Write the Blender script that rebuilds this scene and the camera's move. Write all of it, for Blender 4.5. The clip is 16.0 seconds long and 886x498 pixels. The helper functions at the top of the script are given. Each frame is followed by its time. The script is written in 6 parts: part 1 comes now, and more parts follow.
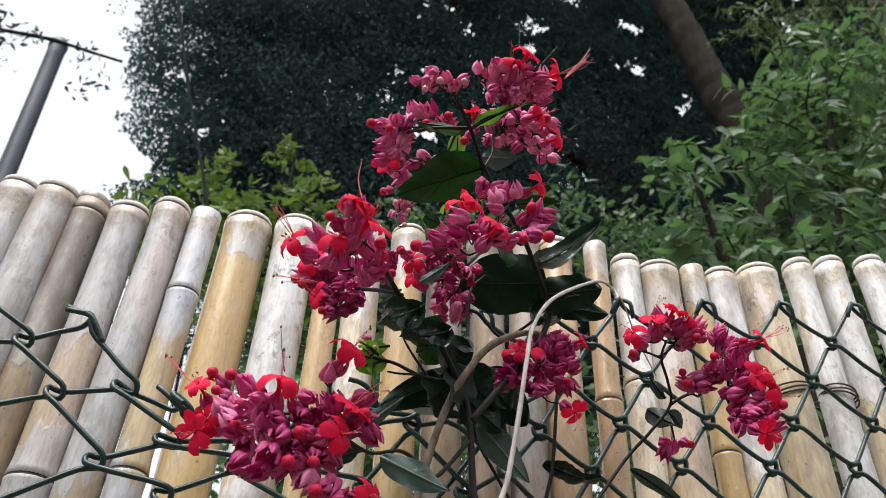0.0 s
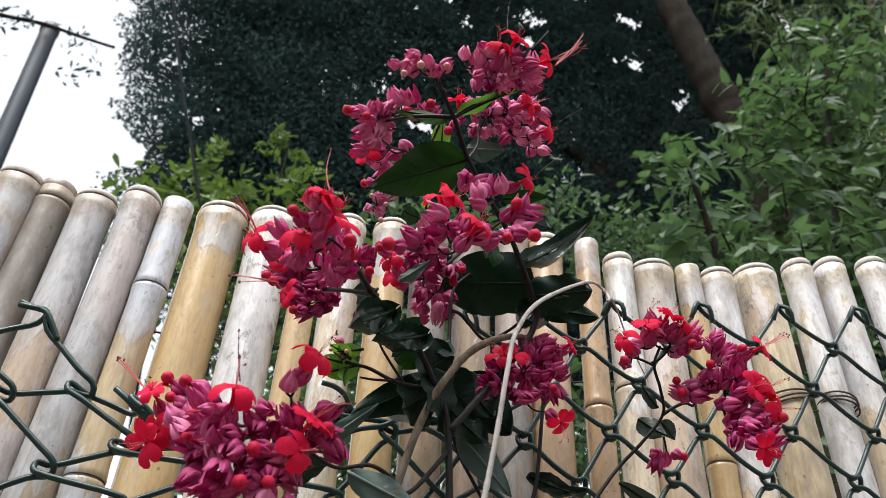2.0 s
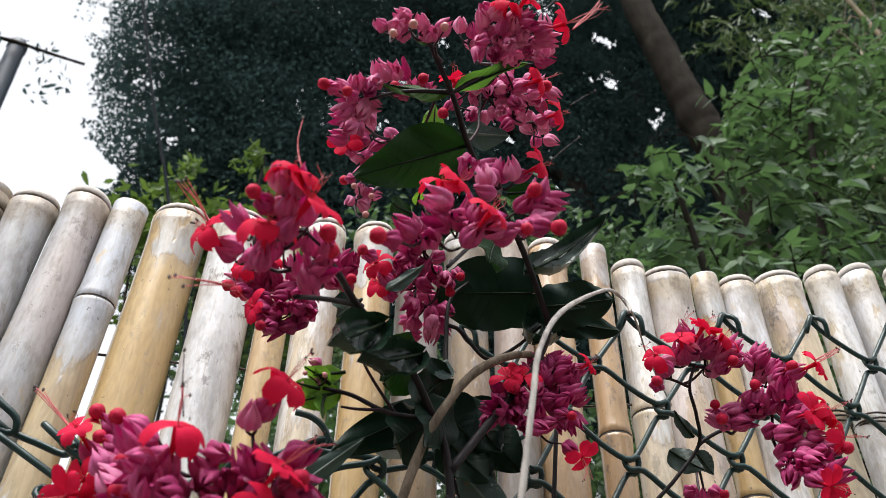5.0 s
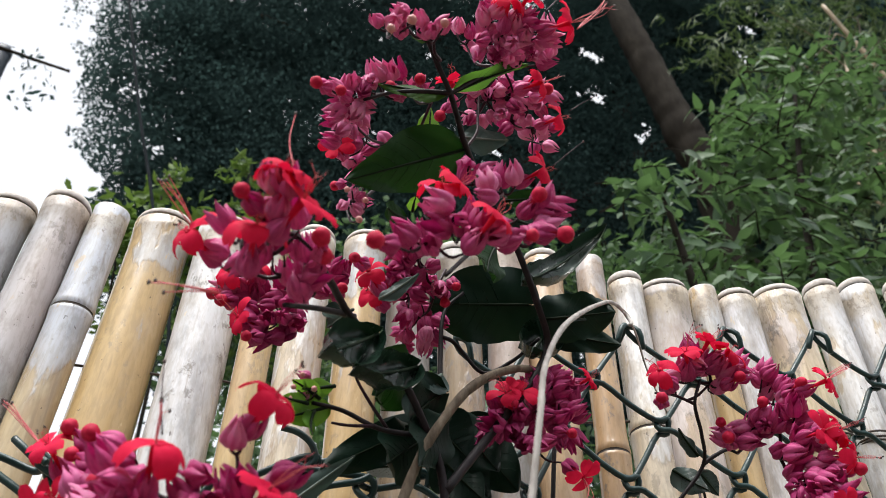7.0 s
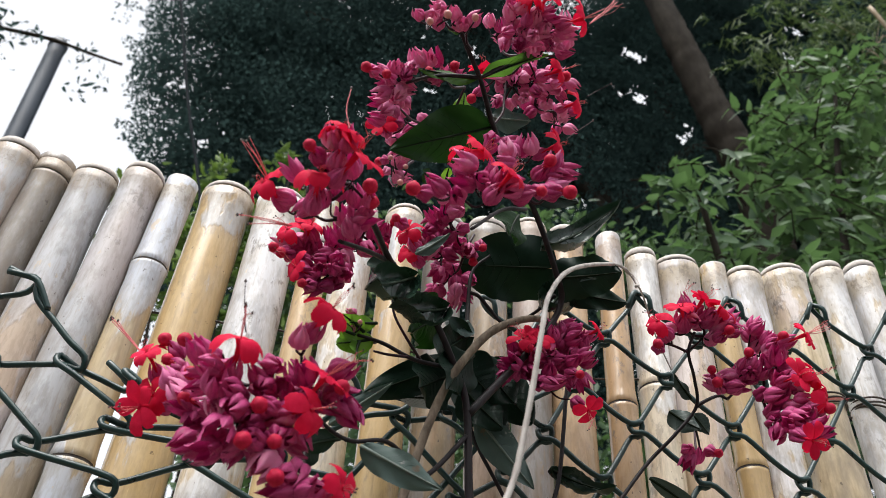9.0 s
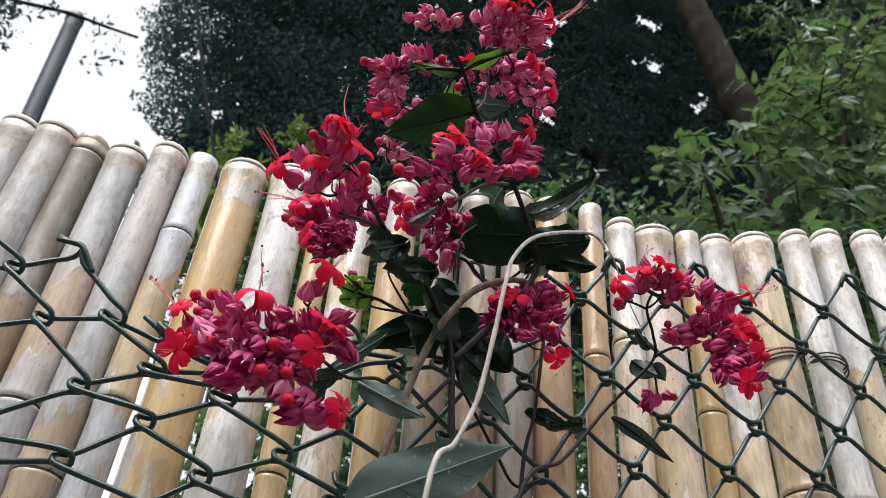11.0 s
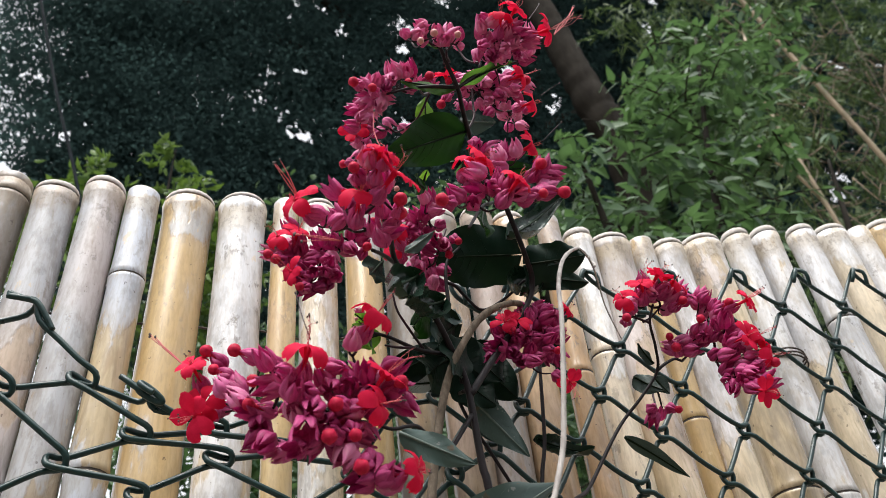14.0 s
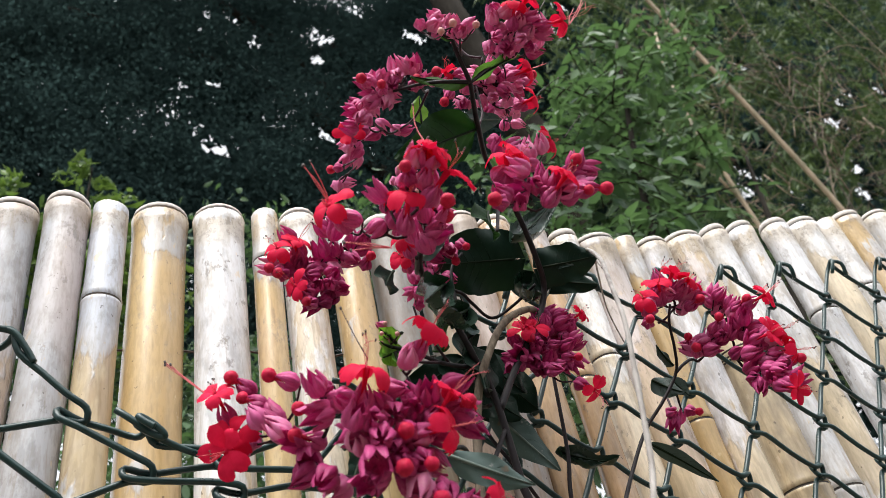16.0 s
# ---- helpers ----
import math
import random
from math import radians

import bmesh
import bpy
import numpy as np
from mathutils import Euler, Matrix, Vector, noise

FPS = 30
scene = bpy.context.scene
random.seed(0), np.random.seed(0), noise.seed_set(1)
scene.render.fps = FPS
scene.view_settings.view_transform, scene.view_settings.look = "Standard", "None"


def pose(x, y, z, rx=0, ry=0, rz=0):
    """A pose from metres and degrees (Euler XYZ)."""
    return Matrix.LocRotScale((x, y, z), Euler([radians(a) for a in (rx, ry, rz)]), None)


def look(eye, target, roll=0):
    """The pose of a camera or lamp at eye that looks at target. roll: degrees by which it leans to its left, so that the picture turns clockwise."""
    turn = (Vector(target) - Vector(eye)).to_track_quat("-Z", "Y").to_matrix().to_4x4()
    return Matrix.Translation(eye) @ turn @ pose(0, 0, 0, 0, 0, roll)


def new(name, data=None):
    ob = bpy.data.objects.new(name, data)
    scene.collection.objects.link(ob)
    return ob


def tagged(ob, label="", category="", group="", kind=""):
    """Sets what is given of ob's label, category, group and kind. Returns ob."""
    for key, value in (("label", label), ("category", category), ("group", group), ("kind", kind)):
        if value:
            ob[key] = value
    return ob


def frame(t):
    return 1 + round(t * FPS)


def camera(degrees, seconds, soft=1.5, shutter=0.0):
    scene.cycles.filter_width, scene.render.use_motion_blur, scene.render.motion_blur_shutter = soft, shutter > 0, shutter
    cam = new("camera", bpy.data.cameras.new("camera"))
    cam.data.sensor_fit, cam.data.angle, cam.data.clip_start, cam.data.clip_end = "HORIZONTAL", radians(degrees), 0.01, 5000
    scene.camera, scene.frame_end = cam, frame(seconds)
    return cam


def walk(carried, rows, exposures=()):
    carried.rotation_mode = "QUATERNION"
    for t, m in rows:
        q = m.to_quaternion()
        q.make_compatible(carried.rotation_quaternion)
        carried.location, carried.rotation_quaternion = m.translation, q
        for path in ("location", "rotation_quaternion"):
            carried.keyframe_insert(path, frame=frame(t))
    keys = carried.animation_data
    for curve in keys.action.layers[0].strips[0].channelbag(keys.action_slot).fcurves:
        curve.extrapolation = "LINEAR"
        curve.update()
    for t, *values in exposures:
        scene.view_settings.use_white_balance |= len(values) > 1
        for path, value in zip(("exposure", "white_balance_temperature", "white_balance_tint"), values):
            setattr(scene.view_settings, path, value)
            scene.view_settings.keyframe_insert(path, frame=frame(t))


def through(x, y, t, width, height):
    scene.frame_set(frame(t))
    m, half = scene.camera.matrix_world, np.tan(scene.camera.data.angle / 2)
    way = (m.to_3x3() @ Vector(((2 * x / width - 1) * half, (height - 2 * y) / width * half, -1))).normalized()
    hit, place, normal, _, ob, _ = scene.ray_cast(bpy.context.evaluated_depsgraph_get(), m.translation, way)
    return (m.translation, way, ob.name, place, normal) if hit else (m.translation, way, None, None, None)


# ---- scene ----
cam = camera(53.4, 16.0, soft=0.6)
cam.data.dof.use_dof, cam.data.dof.focus_distance, cam.data.dof.aperture_fstop = True, 0.56, 21.0
METRES, EYE, TILT, LEAN, TURN = 0.52, 1.4, 40.3, -1.6, -16.5
SKY, CLOUD, SUN = 0.1, 11.2, 5.1
CROWN_LEAVES, SHRUB_LEAVES, REED_LEAVES = 640000, 21000, 42000
ROWS = [
    (0.0, 0.0, 0.0, 0.0, 0.0, 0.0, -0.0),
    (0.5, 0.0072, 0.011, -0.0016, 0.04, -0.35, -0.05),
    (1.0, 0.0023, 0.0398, 0.0044, -0.12, -0.34, -0.43),
    (1.5, 0.0144, 0.0538, 0.0073, -0.35, -0.31, -0.79),
    (2.0, 0.0177, 0.0729, 0.006, -0.33, -0.5, -0.83),
    (2.5, 0.0198, 0.0931, 0.0013, -0.02, -0.29, -0.98),
    (3.0, 0.0198, 0.1229, -0.0017, -0.07, 0.07, -1.39),
    (3.5, 0.0196, 0.1592, -0.0118, -0.57, 0.24, -1.28),
    (4.0, 0.008, 0.192, -0.0136, -1.06, 0.53, -0.86),
    (4.5, 0.0045, 0.2212, -0.0138, -1.39, 0.65, -0.39),
    (7.0, -0.0088, 0.286, -0.0176, -2.72, 1.64, -0.83),
    (7.5, -0.0139, 0.2571, -0.0298, -2.58, 1.46, -0.83),
    (8.0, -0.0091, 0.2132, -0.0462, -1.86, 1.46, -1.44),
    (8.5, -0.0087, 0.1816, -0.0551, -0.74, 1.6, -1.89),
    (11.0, 0.0292, -0.0053, -0.064, 0.67, -0.51, -2.0),
    (11.5, 0.0293, -0.0197, -0.0578, 0.65, -1.09, -1.16),
    (12.0, 0.0344, -0.0181, -0.0498, 0.24, -1.27, -0.88),
    (12.5, 0.0167, -0.0021, -0.0435, -0.84, -1.19, -0.54),
    (13.0, -0.0295, 0.0188, -0.0428, -2.88, -0.9, 0.16),
    (13.5, -0.0859, 0.0455, -0.0409, -5.83, -0.4, 0.98),
    (14.0, -0.1355, 0.0696, -0.0405, -8.11, 0.01, 1.76),
    (14.5, -0.188, 0.075, -0.0369, -9.3, 0.25, 2.52),
    (15.0, -0.224, 0.0849, -0.0396, -10.09, 0.24, 3.39),
    (15.5, -0.2402, 0.1154, -0.0381, -11.64, 0.46, 4.04),
    (16.0, -0.2332, 0.1562, -0.0381, -13.31, 0.33, 4.04),
]
walk(cam, [(t, pose(0, 0, EYE, TILT, LEAN, TURN) @ pose(METRES * x, METRES * y, METRES * z, 90 + pitch, roll, yaw)) for t, x, y, z, yaw, pitch, roll in ROWS], exposures=((0.0, 0.13), (7.0, 0.12), (12.5, 0.11), (14.0, 0.18), (15.0, 0.27), (16.0, 0.31)))

# ---- world, sun ----
world = bpy.data.worlds.new("overcast_sky")
scene.world = world
world.use_nodes = True
wn, wl = world.node_tree.nodes, world.node_tree.links
wn.clear()
sky = wn.new("ShaderNodeTexSky")
sky.sky_type, sky.sun_disc = "NISHITA", False
sky.sun_elevation, sky.sun_rotation = radians(67), radians(216)
sky.air_density, sky.dust_density, sky.ozone_density = 1.0, 6.0, 1.0
hsv = wn.new("ShaderNodeHueSaturation")
hsv.inputs["Saturation"].default_value = 0.12
bg = wn.new("ShaderNodeBackground")
bg.inputs["Strength"].default_value = SKY
wout = wn.new("ShaderNodeOutputWorld")
wl.new(sky.outputs[0], hsv.inputs["Color"])
veil = wn.new("ShaderNodeMix")
veil.data_type = "RGBA"
veil.inputs[0].default_value = 0.8
veil.inputs[7].default_value = (CLOUD * 0.985, CLOUD * 1.02, CLOUD * 1.085, 1)
wl.new(hsv.outputs[0], veil.inputs[6])
wl.new(veil.outputs[2], bg.inputs["Color"])
wl.new(bg.outputs[0], wout.inputs["Surface"])

sun = new("sun", bpy.data.lights.new("sun", "SUN"))
sun.data.energy, sun.data.angle, sun.data.color = SUN, radians(45), (1.0, 0.975, 0.945)
sun.matrix_world = look((-1.6, -2.2, 6.5), (0, 0, 0))


# ---- materials ----
class Mat:
    """A small helper round a node material with one Principled shader."""

    def __init__(self, name, rough=0.5, spec=0.5):
        self.m = bpy.data.materials.new(name)
        self.m.use_nodes = True
        self.nodes, self.links = self.m.node_tree.nodes, self.m.node_tree.links
        self.p = self.nodes["Principled BSDF"]
        self.p.inputs["Roughness"].default_value = rough
        self.p.inputs["Specular IOR Level"].default_value = spec
        self.coord = self.nodes.new("ShaderNodeTexCoord").outputs["Object"]
        self.random = self.nodes.new("ShaderNodeObjectInfo").outputs["Random"]
        self.island = self.nodes.new("ShaderNodeNewGeometry").outputs["Random Per Island"]

    def put(self, socket, value):
        if isinstance(value, bpy.types.NodeSocket):
            self.links.new(value, socket)
        else:
            socket.default_value = value

    def noise(self, scale, detail=4.0, stretch=(1, 1, 1), rough=0.55, shift=None, source=None):
        mp = self.nodes.new("ShaderNodeMapping")
        mp.inputs["Scale"].default_value = stretch
        self.links.new(source or self.coord, mp.inputs["Vector"])
        if shift is not None:
            mul = self.nodes.new("ShaderNodeMath")
            mul.operation = "MULTIPLY"
            self.links.new(shift, mul.inputs[0])
            mul.inputs[1].default_value = 37.0
            self.links.new(mul.outputs[0], mp.inputs["Location"])
        tex = self.nodes.new("ShaderNodeTexNoise")
        tex.inputs["Scale"].default_value, tex.inputs["Detail"].default_value = scale, detail
        tex.inputs["Roughness"].default_value = rough
        self.links.new(mp.outputs[0], tex.inputs["Vector"])
        return tex.outputs["Fac"]

    def ramp(self, fac, *stops):
        r = self.nodes.new("ShaderNodeValToRGB")
        e = r.color_ramp.elements
        while len(e) < len(stops):
            e.new(0.5)
        for el, (pos, col) in zip(e, stops):
            el.position = pos
            el.color = (*col, 1) if not isinstance(col, (int, float)) else (col, col, col, 1)
        self.links.new(fac, r.inputs["Fac"])
        return r.outputs["Color"]

    def mix(self, fac, a, b, mode="MIX"):
        n = self.nodes.new("ShaderNodeMix")
        n.data_type, n.blend_type = "RGBA", mode
        self.put(n.inputs[0], fac)
        for s, v in ((n.inputs[6], a), (n.inputs[7], b)):
            self.put(s, (*v, 1) if isinstance(v, tuple) else v)
        return n.outputs[2]

    def math(self, op, a, b):
        n = self.nodes.new("ShaderNodeMath")
        n.operation = op
        self.put(n.inputs[0], a)
        self.put(n.inputs[1], b)
        return n.outputs[0]

    def base(self, colour):
        self.put(self.p.inputs["Base Color"], (*colour, 1) if isinstance(colour, tuple) else colour)
        return self

    def rough(self, value):
        self.put(self.p.inputs["Roughness"], value)
        return self

    def bump(self, height, strength=0.3, distance=0.001):
        b = self.nodes.new("ShaderNodeBump")
        b.inputs["Strength"].default_value, b.inputs["Distance"].default_value = strength, distance
        self.links.new(height, b.inputs["Height"])
        self.links.new(b.outputs[0], self.p.inputs["Normal"])
        return self

    def thin(self, colour, amount):
        """Lets light through as a thin leaf or petal does."""
        tr = self.nodes.new("ShaderNodeBsdfTranslucent")
        self.put(tr.inputs["Color"], (*colour, 1) if isinstance(colour, tuple) else colour)
        mx = self.nodes.new("ShaderNodeMixShader")
        mx.inputs[0].default_value = amount
        out = self.nodes["Material Output"]
        self.links.new(self.p.outputs[0], mx.inputs[1])
        self.links.new(tr.outputs[0], mx.inputs[2])
        self.links.new(mx.outputs[0], out.inputs["Surface"])
        return self


def bamboo_material(name, share, tan_a, tan_b, pale_a, pale_b, mould=0.4, gloss=0.08, bloom=(1.70, 1.95, -0.05, 0.11)):
    """Weathered cane: a grey waxy bloom that has flaked off in long patches down to the tan skin, with mildew and scratches."""
    k = Mat(name, 0.42, 0.42)
    streak = k.noise(120, 3, (1, 1, 0.02), shift=k.random)
    soft = k.noise(8, 4, (1, 1, 0.3), 0.55, shift=k.random)
    zone = k.noise(5.5, 3, (1, 1, 0.45), 0.5, shift=k.random)
    patch = k.noise(30, 5, (1, 1, 0.3), 0.6, shift=k.random)
    fleck = k.noise(95, 4, (1, 1, 0.4), 0.65, shift=k.random)
    tan = k.mix(k.ramp(soft, (0.35, 0.0), (0.65, 1.0)), tan_a, tan_b)
    tan = k.mix(k.math("MULTIPLY", k.ramp(streak, (0.5, 0.0), (0.75, 1.0)), 0.25), tan, tuple(0.6 * c for c in tan_a))
    pale = k.mix(k.ramp(soft, (0.35, 0.0), (0.62, 1.0)), pale_a, pale_b)
    pale = k.mix(k.math("MULTIPLY", k.ramp(fleck, (0.38, 1.0), (0.50, 0.0)), 0.6), pale, tuple(0.62 * c for c in pale_a))
    pale = k.mix(k.math("MULTIPLY", k.ramp(streak, (0.28, 1.0), (0.48, 0.0)), 0.25), pale, tuple(0.7 * c for c in pale_a))
    edge = k.math("ADD", zone, k.math("MULTIPLY", k.math("SUBTRACT", patch, 0.5), 0.7))
    axes = k.nodes.new("ShaderNodeSeparateXYZ")
    k.links.new(k.coord, axes.inputs[0])
    worn = k.nodes.new("ShaderNodeMapRange")
    for n, value in enumerate(bloom):
        worn.inputs[n + 1].default_value = value
    k.links.new(axes.outputs[2], worn.inputs[0])
    edge = k.math("ADD", edge, worn.outputs[0])
    veil = k.math("MULTIPLY", k.ramp(edge, (share - 0.08, 0.0), (share + 0.10, 1.0)), 0.35)
    flake = k.math("MULTIPLY", k.ramp(edge, (share - 0.012, 0.0), (share + 0.012, 1.0)), 0.65)
    col = k.mix(k.math("ADD", veil, flake), tan, pale)
    rim = k.ramp(edge, (share - 0.02, 0.0), (share - 0.006, 1.0), (share + 0.004, 0.0))
    col = k.mix(k.math("MULTIPLY", rim, 0.35), col, (0.34, 0.24, 0.14))
    chip = k.ramp(fleck, (0.655, 0.0), (0.675, 1.0))
    col = k.mix(k.math("MULTIPLY", chip, 0.7), col, tan_b)
    dirt = k.noise(20, 6, (1, 1, 0.3), 0.68, shift=k.random)
    col = k.mix(k.math("MULTIPLY", k.ramp(dirt, (0.60 - 0.2 * mould, 0.0), (0.80 - 0.2 * mould, 1.0)), mould), col, (0.15, 0.12, 0.095))
    stain = k.noise(13, 6, (1, 1, 0.22), 0.7, shift=k.random)
    col = k.mix(k.math("MULTIPLY", k.ramp(stain, (0.60, 0.0), (0.64, 1.0)), 0.5), col, (0.34, 0.23, 0.14))
    blush = k.noise(6, 3, (1, 1, 0.4), shift=k.random)
    col = k.mix(k.math("MULTIPLY", k.ramp(blush, (0.57, 0.0), (0.66, 1.0)), 0.4), col, (0.62, 0.46, 0.39))
    dapple = k.noise(42, 5, (1, 1, 0.35), 0.7, shift=k.random)
    col = k.mix(k.math("MULTIPLY", k.ramp(dapple, (0.56, 0.0), (0.66, 1.0)), 0.25 + 0.35 * mould), col, tuple(0.55 * c for c in tan_a))
    drip = k.noise(26, 4, (1, 1, 0.07), 0.6, shift=k.random)
    col = k.mix(k.math("MULTIPLY", k.ramp(drip, (0.58, 0.0), (0.70, 1.0)), 0.15 + 0.3 * mould), col, (0.20, 0.14, 0.09))
    spots = k.math("MULTIPLY", k.ramp(k.noise(75, 6, (1, 1, 0.55), 0.75, shift=k.random), (0.57, 0.0), (0.63, 1.0)), k.ramp(k.noise(4.5, 3, (1, 1, 0.5), shift=k.random), (0.42, 0.15), (0.6, 1.0)))
    col = k.mix(k.math("MULTIPLY", spots, 0.6 + 0.3 * mould), col, (0.19, 0.17, 0.155))
    grain = k.noise(420, 3, (1, 1, 0.2), 0.6, shift=k.random)
    col = k.mix(k.math("MULTIPLY", k.ramp(grain, (0.40, 1.0), (0.55, 0.0)), 0.22), col, tuple(0.5 * c for c in tan_a))
    scratch = k.noise(330, 2, (1, 1, 0.03), 0.5, shift=k.random)
    col = k.mix(k.math("MULTIPLY", k.ramp(scratch, (0.62, 0.0), (0.72, 1.0)), 0.28), col, (0.22, 0.15, 0.09))
    speck = k.noise(240, 2, (1, 1, 0.7), 0.5, shift=k.random)
    col = k.mix(k.math("MULTIPLY", k.ramp(speck, (0.715, 0.0), (0.745, 1.0)), 0.65), col, (0.07, 0.055, 0.045))
    below = k.nodes.new("ShaderNodeAttribute")
    below.attribute_name = "below"
    collar = k.math("ADD", k.math("MULTIPLY", below.outputs["Fac"], 16.0), k.math("SUBTRACT", k.noise(32, 5, (1, 1, 0.5), 0.65, shift=k.random), k.noise(3, 1, shift=k.random)))
    old = k.ramp(collar, (0.10, 0.0), (0.16, 1.0), (0.42, 0.7), (0.62, 0.0))
    col = k.mix(k.math("MULTIPLY", old, 0.62), col, tuple(0.72 * c for c in tan_a))
    grit = k.ramp(k.noise(150, 5, (1, 1, 0.8), 0.75, shift=k.random), (0.50, 0.0), (0.58, 1.0))
    col = k.mix(k.math("MULTIPLY", k.math("MULTIPLY", grit, old), 0.55), col, (0.12, 0.09, 0.07))
    k.p.inputs["Coat Weight"].default_value, k.p.inputs["Coat Roughness"].default_value = gloss, 0.22
    k.base(col).rough(k.ramp(edge, (share - 0.03, 0.2), (share + 0.03, 0.46)))
    return k.bump(k.math("ADD", k.math("MULTIPLY", streak, 0.35), k.ramp(edge, (share - 0.012, 0.0), (share + 0.012, 1.0))), 0.35, 0.0010).m


BAMBOO_PALE = bamboo_material("bamboo_pale", 0.33, (0.414, 0.318, 0.209), (0.512, 0.424, 0.308), (0.379, 0.373, 0.380), (0.540, 0.557, 0.595), 0.45, 0.05, (1.6, 1.95, -0.03, 0.04))
BAMBOO_AMBER = bamboo_material("bamboo_amber", 0.60, (0.522, 0.359, 0.165), (0.650, 0.490, 0.264), (0.444, 0.451, 0.461), (0.581, 0.594, 0.621), 0.3, 0.4, (1.84, 1.93, -0.07, 0.17))
# Mouldy canes behind the plant; its shade is also in these darker colours.
BAMBOO_MOULDY_SHADED = bamboo_material("bamboo_mouldy_shaded", 0.47, (0.280, 0.204, 0.119), (0.372, 0.291, 0.189), (0.252, 0.243, 0.231), (0.373, 0.370, 0.365), 0.9)
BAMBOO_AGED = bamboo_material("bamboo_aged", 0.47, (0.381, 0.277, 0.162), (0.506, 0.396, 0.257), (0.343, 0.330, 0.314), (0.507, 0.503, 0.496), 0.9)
BAMBOO_WAXY = bamboo_material("bamboo_waxy", 0.41, (0.502, 0.389, 0.231), (0.591, 0.480, 0.330), (0.465, 0.483, 0.529), (0.591, 0.630, 0.705), 0.25, 0.08, (1.74, 1.84, -0.09, 0.08))
BAMBOO_BROWN = bamboo_material("bamboo_brown", 0.60, (0.434, 0.281, 0.151), (0.610, 0.428, 0.261), (0.524, 0.501, 0.506), (0.684, 0.674, 0.710), 0.5, 0.25)
BAMBOO_STAINED = bamboo_material("bamboo_stained", 0.53, (0.609, 0.481, 0.299), (0.768, 0.641, 0.455), (0.565, 0.555, 0.560), (0.769, 0.759, 0.789), 0.8, 0.08)
BAMBOO_CREAM = bamboo_material("bamboo_cream", 0.468, (0.636, 0.517, 0.354), (0.756, 0.657, 0.504), (0.621, 0.616, 0.631), (0.800, 0.800, 0.800), 0.5, 0.08, (1.62, 1.95, -0.04, 0.06))

_k = Mat("bamboo_cut", 0.8)
_n = _k.noise(300, 4)
BAMBOO_CUT = _k.base(_k.ramp(_n, (0.3, (0.45, 0.40, 0.36)), (0.7, (0.66, 0.62, 0.58)))).bump(_n, 0.3).m
_k = Mat("joint_line", 0.9)
JOINT = _k.base(_k.ramp(_k.noise(200, 3), (0.3, (0.022, 0.018, 0.015)), (0.7, (0.075, 0.060, 0.048)))).m

_k = Mat("green_plastic_wire", 0.32)
_n = _k.noise(90, 4)
WIRE_GREEN = _k.base(_k.ramp(_n, (0.3, (0.003, 0.020, 0.019)), (0.6, (0.005, 0.032, 0.030)), (0.8, (0.014, 0.048, 0.045)))).rough(_k.ramp(_n, (0.3, 0.25), (0.7, 0.5))).bump(_n, 0.08, 0.0004).m
_k = Mat("rusty_wire", 0.6)
WIRE_DARK = _k.base(_k.ramp(_k.noise(200, 3), (0.3, (0.02, 0.014, 0.01)), (0.7, (0.07, 0.045, 0.03)))).m

_k = Mat("calyx_magenta", 0.5, 0.25)
_n, _v = _k.noise(180, 3, shift=_k.random), _k.noise(900, 2, (1, 1, 0.12))
_c = _k.mix(_k.random, (0.36, 0.024, 0.130), (0.62, 0.085, 0.270))
_c = _k.mix(_k.ramp(_n, (0.48, 0.0), (0.78, 0.55)), _c, (0.64, 0.12, 0.30))
_c = _k.mix(_k.ramp(_v, (0.32, 0.45), (0.55, 0.0)), _c, (0.17, 0.004, 0.055))
CALYX = _k.base(_c).bump(_v, 0.3, 0.0006).thin((0.50, 0.012, 0.14), 0.2).m
_k = Mat("calyx_pale", 0.5, 0.25)
_n = _k.noise(180, 3, shift=_k.random)
_c = _k.mix(_k.random, (0.54, 0.085, 0.26), (0.74, 0.24, 0.43))
_c = _k.mix(_k.ramp(_n, (0.5, 0.0), (0.75, 0.5)), _c, (0.76, 0.42, 0.48))
CALYX_PALE = _k.base(_c).bump(_k.noise(900, 2, (1, 1, 0.12)), 0.12, 0.0005).thin((0.6, 0.08, 0.22), 0.2).m
_k = Mat("petal_red", 0.6, 0.06)
_n = _k.noise(400, 3, shift=_k.random)
_c = _k.mix(_k.random, (0.56, 0.010, 0.048), (0.74, 0.020, 0.078))
PETAL = _k.base(_k.mix(_k.ramp(_n, (0.4, 0.0), (0.8, 0.5)), _c, (0.50, 0.004, 0.03))).bump(_n, 0.2, 0.0005).thin((0.85, 0.010, 0.055), 0.25).m
_k = Mat("bud_red", 0.5, 0.15)
_n = _k.noise(300, 3, shift=_k.random)
BUD = _k.rough(0.6).base(_k.mix(_k.ramp(_n, (0.35, 0.0), (0.75, 1.0)), (0.36, 0.005, 0.032), (0.62, 0.020, 0.075))).bump(_n, 0.25, 0.0006).m
_k = Mat("bud_cream", 0.5)
_n = _k.noise(300, 3, shift=_k.random)
BUD_CREAM = _k.base(_k.mix(_n, (0.50, 0.30, 0.22), (0.55, 0.15, 0.2))).m
_k = Mat("stamen_pink", 0.5)
STAMEN = _k.base(_k.mix(_k.noise(80), (0.55, 0.04, 0.07), (0.60, 0.16, 0.16))).m
_k = Mat("anther_dark", 0.7)
ANTHER = _k.base(_k.mix(_k.noise(500), (0.03, 0.02, 0.025), (0.10, 0.07, 0.06))).m
_k = Mat("stalk_purple", 0.45, 0.2)
